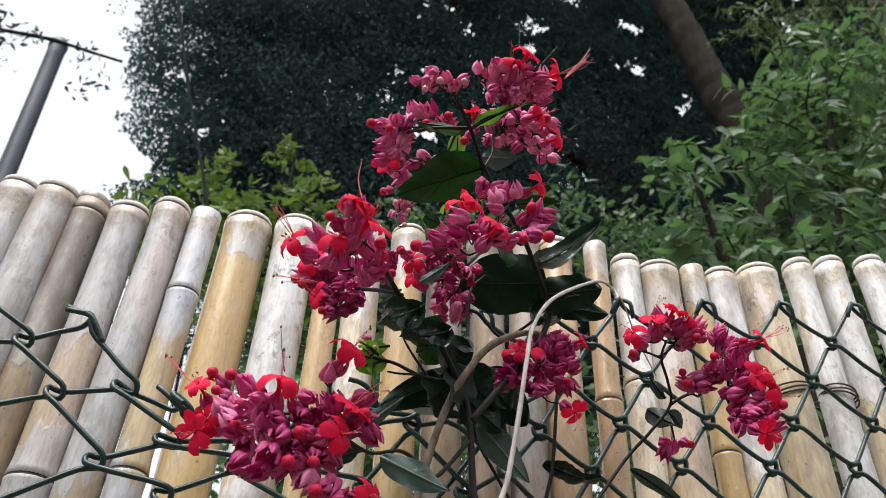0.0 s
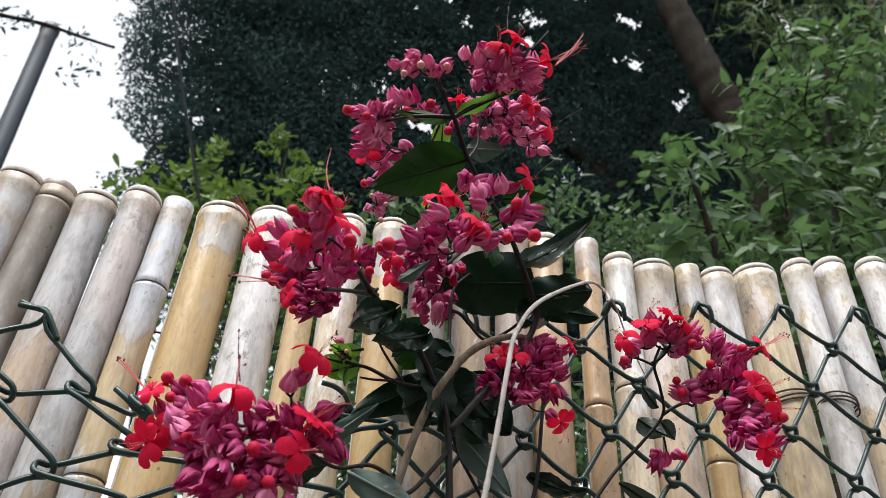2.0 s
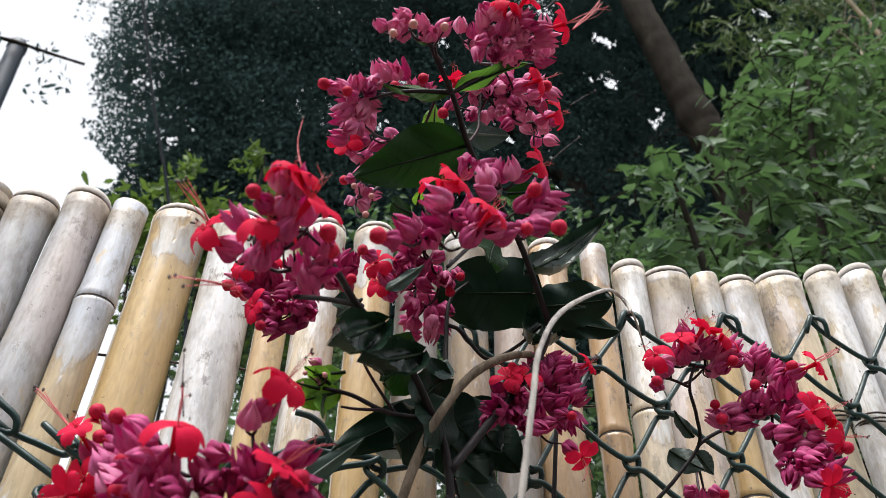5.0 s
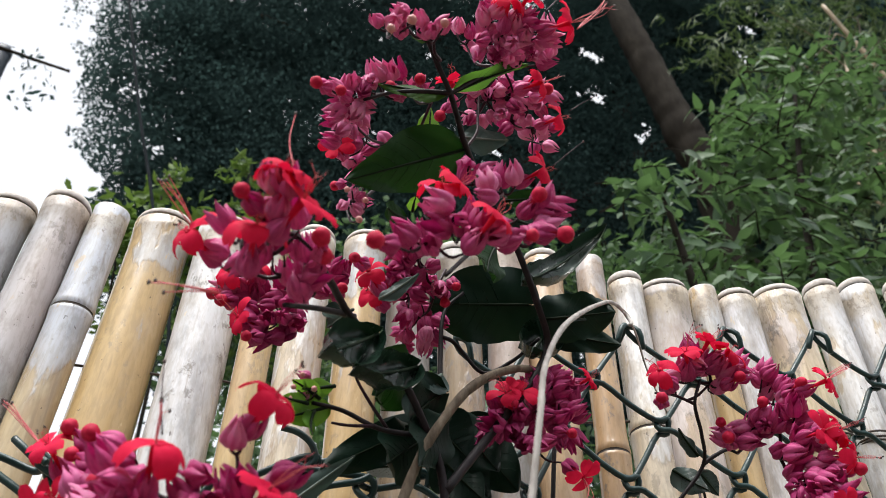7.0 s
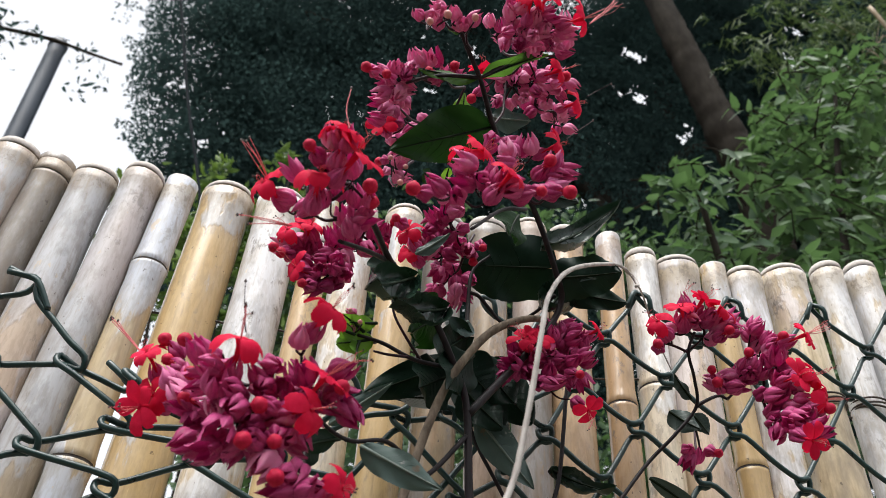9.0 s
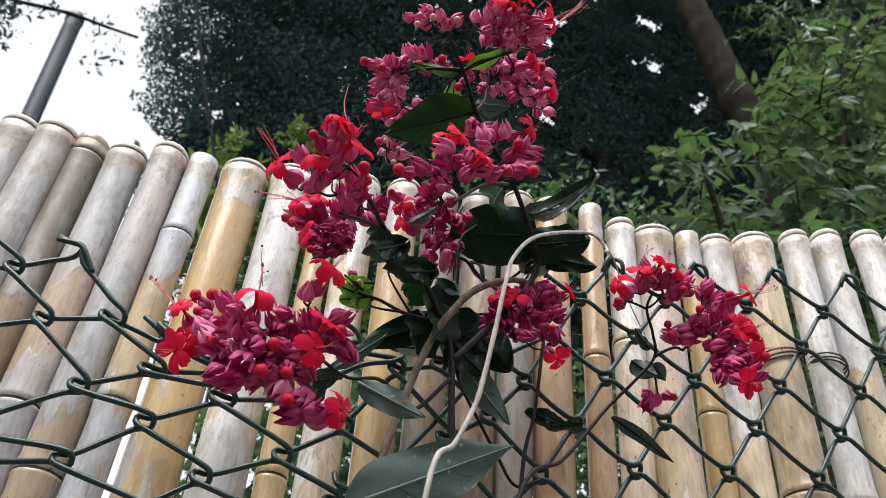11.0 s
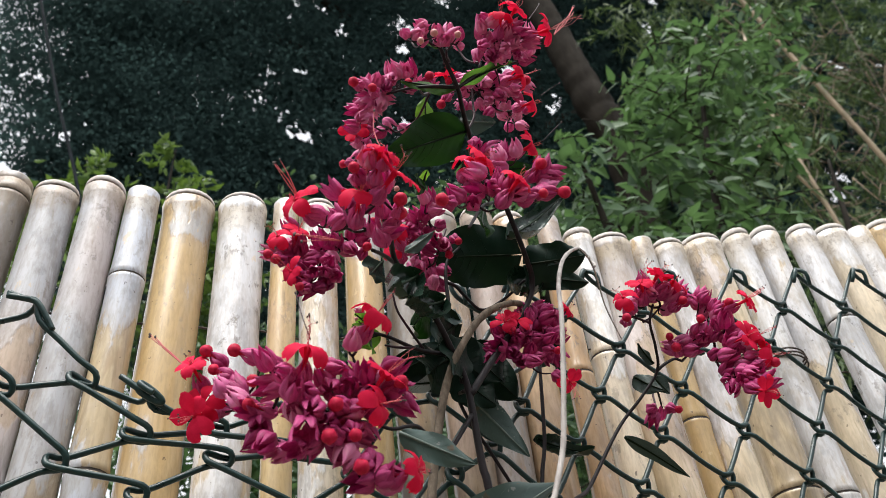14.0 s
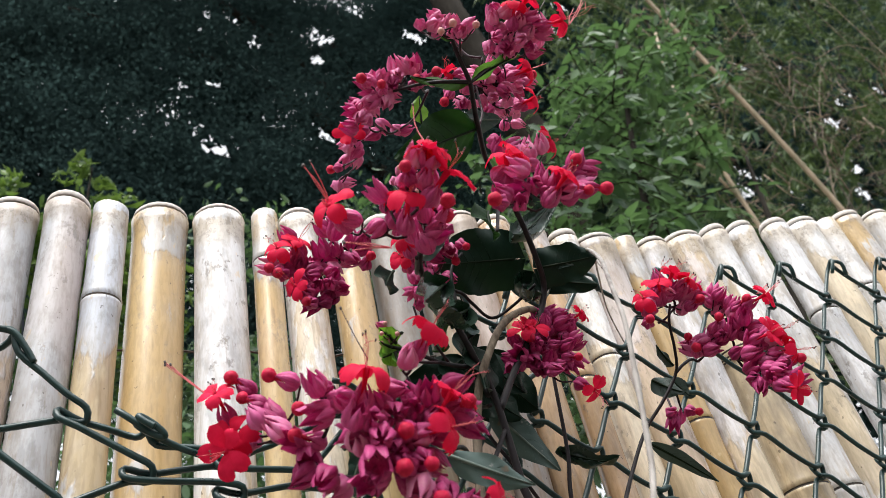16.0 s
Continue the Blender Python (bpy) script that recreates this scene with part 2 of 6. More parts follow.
STALK = _k.base(_k.ramp(_k.noise(150, 3), (0.3, (0.010, 0.005, 0.008)), (0.7, (0.040, 0.012, 0.020)))).m
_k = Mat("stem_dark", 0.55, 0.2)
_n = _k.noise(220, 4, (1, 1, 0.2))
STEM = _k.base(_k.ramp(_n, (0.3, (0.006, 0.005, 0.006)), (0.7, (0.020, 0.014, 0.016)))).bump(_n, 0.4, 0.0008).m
_k = Mat("vine_bark", 0.8, 0.2)
_n = _k.noise(160, 5, (1, 1, 0.35), 0.65)
BARK_VINE = _k.base(_k.ramp(_n, (0.3, (0.05, 0.036, 0.024)), (0.55, (0.14, 0.11, 0.08)), (0.8, (0.28, 0.235, 0.18)))).bump(_n, 0.6, 0.0012).m
_k = Mat("dry_twig", 0.7)
_n = _k.noise(200, 5, (1, 1, 0.3), 0.6)
TWIG = _k.base(_k.ramp(_n, (0.3, (0.25, 0.225, 0.205)), (0.7, (0.52, 0.49, 0.46)))).bump(_n, 0.4, 0.0008).m


def leaf_material(name, dark, light, rough=0.34, through=0.12, glow=(0.10, 0.25, 0.04), scale=70, spec=0.14, decay=0.0):
    k = Mat(name, rough, spec)
    n = k.noise(scale, 5, shift=k.random)
    c = k.mix(k.ramp(n, (0.3, 0.0), (0.75, 1.0)), dark, light)
    c = k.mix(k.math("MULTIPLY", k.random, 0.4), c, tuple(0.6 * v for v in dark))
    if decay:
        c = k.mix(k.math("MULTIPLY", k.ramp(k.noise(95, 4, shift=k.random), (0.64, 0.0), (0.68, 1.0)), decay), c, (0.13, 0.085, 0.05))
        c = k.mix(k.math("MULTIPLY", k.ramp(k.noise(160, 3, shift=k.random), (0.66, 0.0), (0.70, 1.0)), decay), c, (0.26, 0.27, 0.25))
    k.base(c).rough(k.ramp(n, (0.3, rough * 0.75), (0.7, min(1.0, rough * 1.4))))
    return k.bump(k.noise(scale * 4, 3, shift=k.random), 0.15, 0.0006).thin(glow, through).m


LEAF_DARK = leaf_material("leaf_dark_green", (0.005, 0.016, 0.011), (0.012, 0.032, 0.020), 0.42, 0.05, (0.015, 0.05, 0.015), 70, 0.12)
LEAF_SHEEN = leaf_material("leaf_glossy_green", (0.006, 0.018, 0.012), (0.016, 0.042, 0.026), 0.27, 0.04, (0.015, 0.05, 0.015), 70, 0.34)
LEAF_BROAD = leaf_material("leaf_broad_green", (0.052, 0.088, 0.080), (0.098, 0.145, 0.132), 0.40, 0.2, (0.06, 0.11, 0.085), 45, 0.3, 0.8)
LEAF_CRUMPLED = leaf_material("leaf_crumpled", (0.026, 0.044, 0.038), (0.060, 0.088, 0.076), 0.34, 0.1, (0.03, 0.06, 0.035), 60, 0.3)
LEAF_PALE = leaf_material("leaf_bleached", (0.20, 0.23, 0.235), (0.33, 0.36, 0.36), 0.4, 0.15, (0.2, 0.22, 0.2), 60, 0.4)
LEAF_GREEN = leaf_material("leaf_mid_green", (0.006, 0.026, 0.006), (0.013, 0.044, 0.010), 0.42, 0.13, (0.03, 0.11, 0.014), 70, 0.10)
LEAF_FRESH = leaf_material("leaf_fresh_green", (0.020, 0.060, 0.014), (0.055, 0.125, 0.032), 0.55, 0.3, (0.12, 0.28, 0.03), 70, 0.08)
LEAF_BRIGHT = leaf_material("leaf_young_green", (0.06, 0.16, 0.02), (0.13, 0.28, 0.04), 0.4, 0.3, (0.22, 0.45, 0.04))


def cloud_material(name, dark, light, rough=0.5, through=0.15, glow=(0.05, 0.12, 0.03), spec=0.2):
    """Many small leaves in one mesh, each of its own shade."""
    k = Mat(name, rough, spec)
    c = k.mix(k.island, dark, light)
    big = k.noise(0.9, 3)
    c = k.mix(k.ramp(big, (0.35, 0.0), (0.7, 0.6)), c, tuple(0.6 * v for v in dark))
    k.base(c)
    return k.thin(glow, through).m


CROWN = cloud_material("crown_leaves", (0.034, 0.061, 0.062), (0.042, 0.072, 0.070), 0.95, 0.66, (0.034, 0.062, 0.058), 0.0)
SHRUB = cloud_material("shrub_leaves", (0.017, 0.046, 0.025), (0.136, 0.215, 0.112), 0.48, 0.28, (0.12, 0.23, 0.07), 0.22)
SPRIG = cloud_material("sprig_leaves", (0.05, 0.105, 0.028), (0.17, 0.26, 0.065), 0.45, 0.25, (0.18, 0.30, 0.05))
REED = cloud_material("thicket_leaves", (0.020, 0.045, 0.020), (0.155, 0.210, 0.092), 0.50, 0.22, (0.12, 0.20, 0.06), 0.18)
_k = Mat("dry_stalks", 0.7)
DRY = _k.base(_k.mix(_k.island, (0.035, 0.025, 0.018), (0.23, 0.17, 0.115))).m
_k = Mat("leaning_cane", 0.6)
_n = _k.noise(9, 4, (1, 1, 0.3))
CANE_DRY = _k.base(_k.ramp(_n, (0.35, (0.13, 0.13, 0.075)), (0.5, (0.27, 0.205, 0.13)), (0.7, (0.36, 0.28, 0.19)))).m
_k = Mat("trunk_bark", 0.9, 0.1)
_n = _k.noise(5, 6, (1, 1, 0.4), 0.65)
BARK = _k.base(_k.ramp(_n, (0.3, (0.012, 0.010, 0.008)), (0.6, (0.030, 0.026, 0.021)), (0.85, (0.060, 0.053, 0.044)))).bump(_n, 0.8, 0.03).m
_k = Mat("painted_post", 0.5)
_n = _k.noise(9, 5, (1, 1, 0.3))
POST = _k.base(_k.ramp(_n, (0.3, (0.024, 0.034, 0.050)), (0.7, (0.046, 0.062, 0.085)))).bump(_n, 0.2, 0.003).m
_k = Mat("leaf_vein", 0.6, 0.1)
VEIN = _k.base(_k.ramp(_k.noise(200), (0.3, (0.004, 0.010, 0.004)), (0.7, (0.010, 0.020, 0.008)))).m
_k = Mat("leaf_vein_pale", 0.5)
VEIN_PALE = _k.base(_k.ramp(_k.noise(200), (0.3, (0.08, 0.12, 0.10)), (0.7, (0.14, 0.18, 0.15)))).m
_k = Mat("cable_black", 0.8, 0.1)
CABLE = _k.base(_k.ramp(_k.noise(20), (0.3, (0.006, 0.009, 0.012)), (0.7, (0.014, 0.019, 0.024)))).m
_k = Mat("earth", 0.95)
_n = _k.noise(1.3, 8, rough=0.65)
EARTH = _k.base(_k.ramp(_n, (0.3, (0.09, 0.075, 0.055)), (0.55, (0.17, 0.15, 0.12)), (0.75, (0.10, 0.13, 0.06)))).bump(_n, 0.6, 0.05).m


_k = Mat("weathered_plaster", 0.9)
_n = _k.noise(2.5, 7, rough=0.65)
PLASTER_WALL = _k.base(_k.ramp(_n, (0.3, (0.07, 0.075, 0.065)), (0.7, (0.17, 0.165, 0.15)))).bump(_n, 0.4, 0.01).m


# ---- mesh helpers ----
def mesh_of(name, verts, faces, mats, smooth=True, index=None):
    me = bpy.data.meshes.new(name)
    me.from_pydata([tuple(v) for v in verts], [], [tuple(f) for f in faces])
    for m in mats if isinstance(mats, (list, tuple)) else [mats]:
        me.materials.append(m)
    if index is not None:
        me.polygons.foreach_set("material_index", index)
    me.polygons.foreach_set("use_smooth", [smooth] * len(me.polygons))
    me.update()
    return me


def thing(name, at=(0, 0, 0), **tags):
    ob = new(name)
    ob.empty_display_size = 0.05
    ob.location = at
    return tagged(ob, **tags)


def part(name, mesh, parent, label="", m=None):
    """Links a mesh as one object under a thing or a part; m is its pose in the world."""
    ob = new(name, mesh)
    ob.parent = parent
    base = Vector((0, 0, 0))
    up = parent
    while up:
        base += up.location
        up = up.parent
    ob.matrix_basis = Matrix.Translation(-base) @ (m if m is not None else Matrix.Identity(4))
    return tagged(ob, label=label)


def spline(points, n):
    """A smooth line through the points, n steps between each two."""
    p = np.array(points, float)
    q = np.vstack([2 * p[0] - p[1], p, 2 * p[-1] - p[-2]])
    out = []
    for i in range(1, len(q) - 2):
        a, b, c, d = q[i - 1:i + 3]
        for s in np.arange(n) / n:
            out.append(0.5 * (2 * b + (c - a) * s + (2 * a - 5 * b + 4 * c - d) * s * s + (3 * b - a - 3 * c + d) * s ** 3))
    out.append(q[-2])
    return np.array(out)


def tube(points, radii, sides=6, close=True):
    """Vertices and faces of a round bar along the points."""
    p = np.array(points, float)
    r = np.broadcast_to(np.array(radii, float), (len(p),))
    t = np.gradient(p, axis=0)
    t /= np.linalg.norm(t, axis=1)[:, None] + 1e-12
    ref = np.array([0.31, 0.17, 0.93]) if abs(t[0][2]) < 0.8 else np.array([0.93, 0.31, 0.17])
    verts, faces = [], []
    u = np.cross(t[0], ref)
    for i in range(len(p)):
        u = u - t[i] * (u @ t[i])
        u /= np.linalg.norm(u) + 1e-12
        w = np.cross(t[i], u)
        for k in range(sides):
            a = 2 * math.pi * k / sides
            verts.append(p[i] + r[i] * (math.cos(a) * u + math.sin(a) * w))
    for i in range(len(p) - 1):
        for k in range(sides):
            a, b = i * sides + k, i * sides + (k + 1) % sides
            faces.append((a, b, b + sides, a + sides))
    if close:
        faces.append(tuple(range(sides))[::-1])
        faces.append(tuple(range((len(p) - 1) * sides, len(p) * sides)))
    return verts, faces


def joined(pieces):
    verts, faces, index = [], [], []
    for n, (v, f) in enumerate(pieces):
        o = len(verts)
        verts.extend(v)
        faces.extend(tuple(i + o for i in g) for g in f)
        index.extend([n] * len(f))
    return verts, faces, index


def aim(at, ahead, roll=0.0, size=1.0):
    """A pose whose z axis points ahead."""
    q = Vector(ahead).to_track_quat("Z", "Y").to_matrix().to_4x4()
    return Matrix.Translation(at) @ q @ Matrix.Rotation(roll, 4, "Z") @ Matrix.Scale(size, 4)


# ---- ground ----
def build_ground():
    n = 48
    verts, faces = [(0, 0, 0)], []
    rings = [1.5, 4, 9, 20, 50, 120, 300, 900, 2500]
    rng = np.random.default_rng(5)
    for r in rings:
        for k in range(n):
            a = 2 * math.pi * k / n
            verts.append((r * math.cos(a), r * math.sin(a), -rng.uniform(0.0, 0.02) * min(r, 6)))
    for k in range(n):
        faces.append((0, 1 + k, 1 + (k + 1) % n))
    for i in range(len(rings) - 1):
        for k in range(n):
            a, b = 1 + i * n + k, 1 + i * n + (k + 1) % n
            faces.append((a, a + n, b + n, b))
    tagged(new("ground", mesh_of("ground", verts, faces, EARTH)), "bare trodden earth with patches of grass", "ground", kind="structure")


build_ground()

# ---- plain wall that closes the place behind the camera ----
def build_back_wall():
    bm = bmesh.new()
    bmesh.ops.create_cube(bm, size=1, matrix=Matrix.Translation((0, -3.4, 1.2)) @ Matrix.Diagonal((22, 0.25, 2.8, 1)))
    bmesh.ops.bevel(bm, geom=bm.edges[:], offset=0.02, segments=2, affect="EDGES")
    me = bpy.data.meshes.new("wall_south")
    bm.to_mesh(me)
    bm.free()
    me.materials.append(PLASTER_WALL)
    tagged(new("wall_south", me), "plain weathered grey plastered wall", "wall", kind="structure")


build_back_wall()

# ---- bamboo fence ----
FRONT_X, FRONT_Y = [-0.15, 0.0, 0.3, 0.6], [0.615, 0.600, 0.575, 0.572]
LEAN_X, LEAN_K = [-0.2, -0.11, -0.049, 0.03, 0.2, 0.3, 0.44, 0.7], [0.004, 0.006, 0.016, 0.011, 0.012, 0.045, 0.033, 0.04]
FORWARD_X, FORWARD_K = [-0.1, 0.25, 0.4], [0.07, 0.065, 0.045]


def front_y(x):
    return float(np.interp(x, FRONT_X, FRONT_Y))


def cane_mesh(height, radius, joints, capped, mat, lean, forward, seed):
    """One cane from the ground up: swollen joints with a dark scar line, and a sawn top just over a joint."""
    rng = np.random.default_rng(seed)
    rings = []  # height, radius, material of the band below it
    for j in joints:
        if 0.03 < j < height - 0.02:
            rings += [(j - 0.012, 1.0, 0), (j - 0.004, 1.045, 0), (j - 0.0014, 1.065, 0), (j - 0.0010, 1.03, 2), (j + 0.0008, 1.03, 2), (j + 0.0014, 1.075, 0), (j + 0.006, 1.03, 0), (j + 0.014, 0.985, 0)]
    z = 0.02
    while z < height - 0.05:
        if all(abs(z - j) > 0.03 for j in joints):
            rings.append((z, 1.0 + rng.uniform(-0.012, 0.012), 0))
        z += 0.06
    if capped:
        g = height - rng.uniform(0.0055, 0.009)
        rings += [(g - 0.034, 0.995, 0), (g - 0.022, 1.0, 0), (g - 0.010, 1.03, 0), (g - 0.001, 1.06, 0), (g - 0.0008, 1.0, 2), (g + 0.0007, 1.0, 2), (g + 0.0011, 1.05, 0), (height - 0.002, 1.01, 3), (height - 0.0004, 0.95, 3), (height, 0.86, 3), (height + 0.0004, 0.4, 3)]
    else:
        rings += [(height - 0.02, 1.0, 0), (height - 0.001, 0.99, 0), (height, 0.95, 3), (height, 0.78, 3), (height - 0.02, 0.74, 2)]
    rings = sorted(rings[:-5 if not capped else -11], key=lambda r: r[0]) + rings[-5 if not capped else -11:]
    rings.insert(0, (-0.05, 1.02, 0))
    sides = 20
    oval = 1 + 0.03 * np.cos(2 * (np.arange(sides) * 2 * math.pi / sides + rng.uniform(0, 6)))
    wob = rng.uniform(-1, 1, 4)
    verts, faces, index = [], [], []
    for h, k, _ in rings:
        s = max(0.0, h - (height - 0.45)) - 0.45
        cx = lean * s + 0.0015 * math.sin(5 * h + wob[0] * 3)
        cy = forward * s + 0.0015 * math.sin(4 * h + wob[1] * 3)
        for i in range(sides):
            a = 2 * math.pi * i / sides
            r = radius * k * oval[i]
            tilt = 0.0012 * math.cos(a + wob[2] * 3) if h > height - 0.012 else 0.0
            verts.append((cx + r * math.cos(a), cy + r * math.sin(a), h + tilt))
    for n in range(len(rings) - 1):
        for i in range(sides):
            a, b = n * sides + i, n * sides + (i + 1) % sides
            faces.append((a, b, b + sides, a + sides))
            index.append(rings[n + 1][2])
    faces.append(tuple(range((len(rings) - 1) * sides, len(rings) * sides)))
    index.append(2 if not capped else 3)
    me = mesh_of("cane", verts, faces, [mat, mat, JOINT, BAMBOO_CUT], index=index)
    me.attributes.new("below", "FLOAT", "POINT").data.foreach_set("value", np.repeat([max(0.0, height - h) for h, _, _ in rings], sides).astype(np.float32))
    return me


bamboo_fence = thing("bamboo_fence", (0.2, 0.6, 0), label="weathered bamboo pole fence, upright canes with sawn tops", category="fence")


def cane(x, y, top, rim, capped=True, skin=0, joints=(), seed=0):
    """One cane whose sawn top has its middle at (x, y, top)."""
    rng = np.random.default_rng(seed + 100)
    lean = float(np.interp(x, LEAN_X, LEAN_K)) + rng.uniform(-0.003, 0.003)
    js = list(joints)
    j = (min(js) if js else top - rng.uniform(0.33, 0.42)) - rng.uniform(0.2, 0.26) * (1 if js else 0)
    while j > 0.05:
        js.append(j)
        j -= rng.uniform(0.22, 0.29)
    me = cane_mesh(top, rim * 0.965, js, capped, (BAMBOO_PALE, BAMBOO_AMBER, BAMBOO_MOULDY_SHADED, BAMBOO_CREAM, BAMBOO_WAXY, BAMBOO_BROWN, BAMBOO_STAINED, BAMBOO_AGED)[skin], lean, float(np.interp(x, FORWARD_X, FORWARD_K)), seed)
    part("pole", me, bamboo_fence, m=Matrix.Translation((x, y, 0)))


def build_canes():
    left = [(-0.2085, 0.632, 1.924, .0168, 1, 0, ()), (-0.1755, 0.6294, 1.9263, .0171, 1, 0, ()), (-0.1474, 0.6326, 1.9253, .0156, 0, 7, (1.905, 1.63)), (-0.1142, 0.6233, 1.9155, .0161, 1, 0, (1.653,)),
            (-0.0811, 0.6180, 1.9229, .0161, 1, 0, (1.605,)), (-0.0490, 0.6120, 1.9210, .0128, 0, 4, (1.826, 1.664)), (-0.0130, 0.6199, 1.9278, .0204, 1, 1, ())]
    mid = [(0.0283, 0.6110, 1.9280, .0198, 1, 3, ()), (0.0650, 0.6063, 1.9328, .0113, 0, 1, (1.879,)), (0.0937, 0.6090, 1.9374, .0161, 1, 3, ()), (0.1307, 0.6046, 1.9403, .0162, 1, 1, ()),
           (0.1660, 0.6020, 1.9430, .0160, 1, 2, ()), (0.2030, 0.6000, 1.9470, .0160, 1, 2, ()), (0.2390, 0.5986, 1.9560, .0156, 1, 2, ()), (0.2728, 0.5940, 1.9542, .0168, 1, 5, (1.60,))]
    right = [(0.3122, 0.5860, 1.9579, .0118, 0, 5, (1.777,)), (0.3416, 0.5890, 1.9510, .0142, 1, 3, (1.802,)), (0.3744, 0.5830, 1.9449, .0198, 1, 6, ()), (0.4135, 0.5866, 1.9561, .0118, 0, 1, (1.748,)), (0.4409, 0.5815, 1.9522, .0161, 1, 6, ()),
             (0.4846, 0.5790, 1.9656, .0206, 1, 6, (1.684,)), (0.5416, 0.5830, 1.9941, .0149, 1, 3, (1.690,)), (0.5781, 0.5800, 2.0004, .0158, 1, 3, ())]
    far = [(0.6175, 0.5650, 2.0030, .0147, 1, 3, (1.876,)), (0.6640, 0.5660, 2.0160, .0172, 1, 3, ()), (0.7150, 0.5710, 2.0280, .0156, 0, 3, (1.926,)), (0.7598, 0.5710, 2.0504, .0188, 1, 1, ()), (0.8174, 0.5710, 2.0603, .0182, 1, 3, ())]
    for seed, (x, y, z, r, c, skin, joints) in enumerate(left + mid + right + far):
        cane(x, y, z, r, bool(c), skin, joints, seed + 1)
    rng = np.random.default_rng(3)
    x, z = 0.857, 2.068
    while x < 1.75:
        r = rng.uniform(0.015, 0.020)
        cane(x, 0.571, z + rng.uniform(-0.008, 0.008), r, rng.random() < 0.8, 1 if rng.random() < 0.35 else 3, (), int(x * 1000))
        x, z = x + 2 * r + 0.005, z + 0.008
    x, z = -0.243, 1.922
    while x > -0.75:
        r = rng.uniform(0.0145, 0.019)
        cane(x, 0.634, z + rng.uniform(-0.006, 0.006), r, rng.random() < 0.8, int(rng.random() < 0.3), (), int(-x * 1000) + 3000)
        x, z = x - 2 * r - 0.003, z - 0.002


build_canes()


def build_ties():
    """Wire ties round two canes, and the lacing wire behind them."""
    def ring(cx, cy, r, z, slant):
        return tube([(cx + r * math.cos(a), cy + r * math.sin(a), z + slant * math.cos(a)) for a in np.linspace(0, 2 * math.pi, 33)], 0.0009, 5, False)
    for cx, cy, r, z, slant in ((0.4790, 0.5725, 0.0213, 1.812, 0.004), (0.4790, 0.5725, 0.0217, 1.816, 0.005), (0.4790, 0.5725, 0.0213, 1.820, 0.003), (0.5360, 0.5755, 0.0162, 1.832, -0.003), (0.5360, 0.5755, 0.0166, 1.828, -0.002), (0.5360, 0.5755, 0.0162, 1.824, -0.004)):
        v, f = ring(cx, cy, r, z, slant)
        part("tie_wire", mesh_of("tie_wire", v, f, WIRE_DARK), bamboo_fence, "thin dark binding wire")
    xs = np.linspace(-0.5, 1.2, 70)
    pts = [(x, front_y(x) + 0.0085 + 0.004 * math.sin(90 * x), 1.795 + 0.07 * max(0, x - 0.1) + 0.002 * math.sin(60 * x)) for x in xs]
    v, f = tube(pts, 0.0009, 5)
    part("lacing_wire", mesh_of("lacing_wire", v, f, WIRE_DARK), bamboo_fence, "thin dark lacing wire")


build_ties()

# ---- chain-link fence ----
chain_fence = thing("chain_link_fence", (0.2, 0.545, 0), label="dark green plastic-coated chain-link mesh, slack and torn along its top edge", category="wire fence")
WIRE_Y, WIRE_R = 0.545, 0.00195


def ease(a, b, x):
    s = min(1.0, max(0.0, (x - a) / (b - a)))
    return s * s * (3 - 2 * s)


def knot(i, j):
    """The place (x, z) of the mesh's knot in column i and row j."""
    if i <= 4:
        ax, az = -0.110 + 0.041 * i, 1.694 - 0.0125 * i
    elif i <= 12:
        s = (i - 4) / 8
        ax, az = 0.054 + 0.289 * s, 1.644 + 0.065 * s
    else:
        ax, az = 0.343 + 0.0388 * (i - 12), 1.709 + 0.0055 * (i - 12)
    az += float(np.interp(i, [0, 1, 2, 3, 4, 6, 9], [-0.002, -0.003, 0.005, 0.019, 0.031, 0.015, 0.0]))
    w = ease(4, 11, i)
    ax += float(np.interp(i, [0, 1, 3, 6, 9], [0.0, 0.003, 0.003, 0.001, 0.0])) + j * float(np.interp(i, [0, 1, 2, 4, 6, 9], [0.0, 0.001, 0.0045, 0.005, 0.003, 0.0]))
    x, z = ax + j * (-0.002 + 0.0095 * w), az + j * (-0.0235 - 0.018 * w)
    if j > 4:
        x, z = x, z - 0.012 * (j - 4) * (1 - w)
    right = ease(8, 11, i)
    x += right * (0.0015 + 0.0016 * (i - 14) + 0.0014 * j - 0.00014 * (i - 14) * j)
    z += right * (0.0060 + 0.0006 * (i - 14) + 0.0024 * j - 0.00074 * (i - 14) * j - 0.00028 * j * j)
    reach = 1 - ease(6.5, 9, i)
    if reach > 0:
        near = [(((i - a) ** 2 + (j - b) ** 2 + 1e-6) ** -1.5, px, pz) for (a, b), (px, pz) in PULLS.items()]
        share = sum(w for w, _, _ in near) + 0.03
        x += reach * sum(w * px for w, px, _ in near) / share
        z += reach * sum(w * pz for w, _, pz in near) / share
    return x, z


PULLS = {}
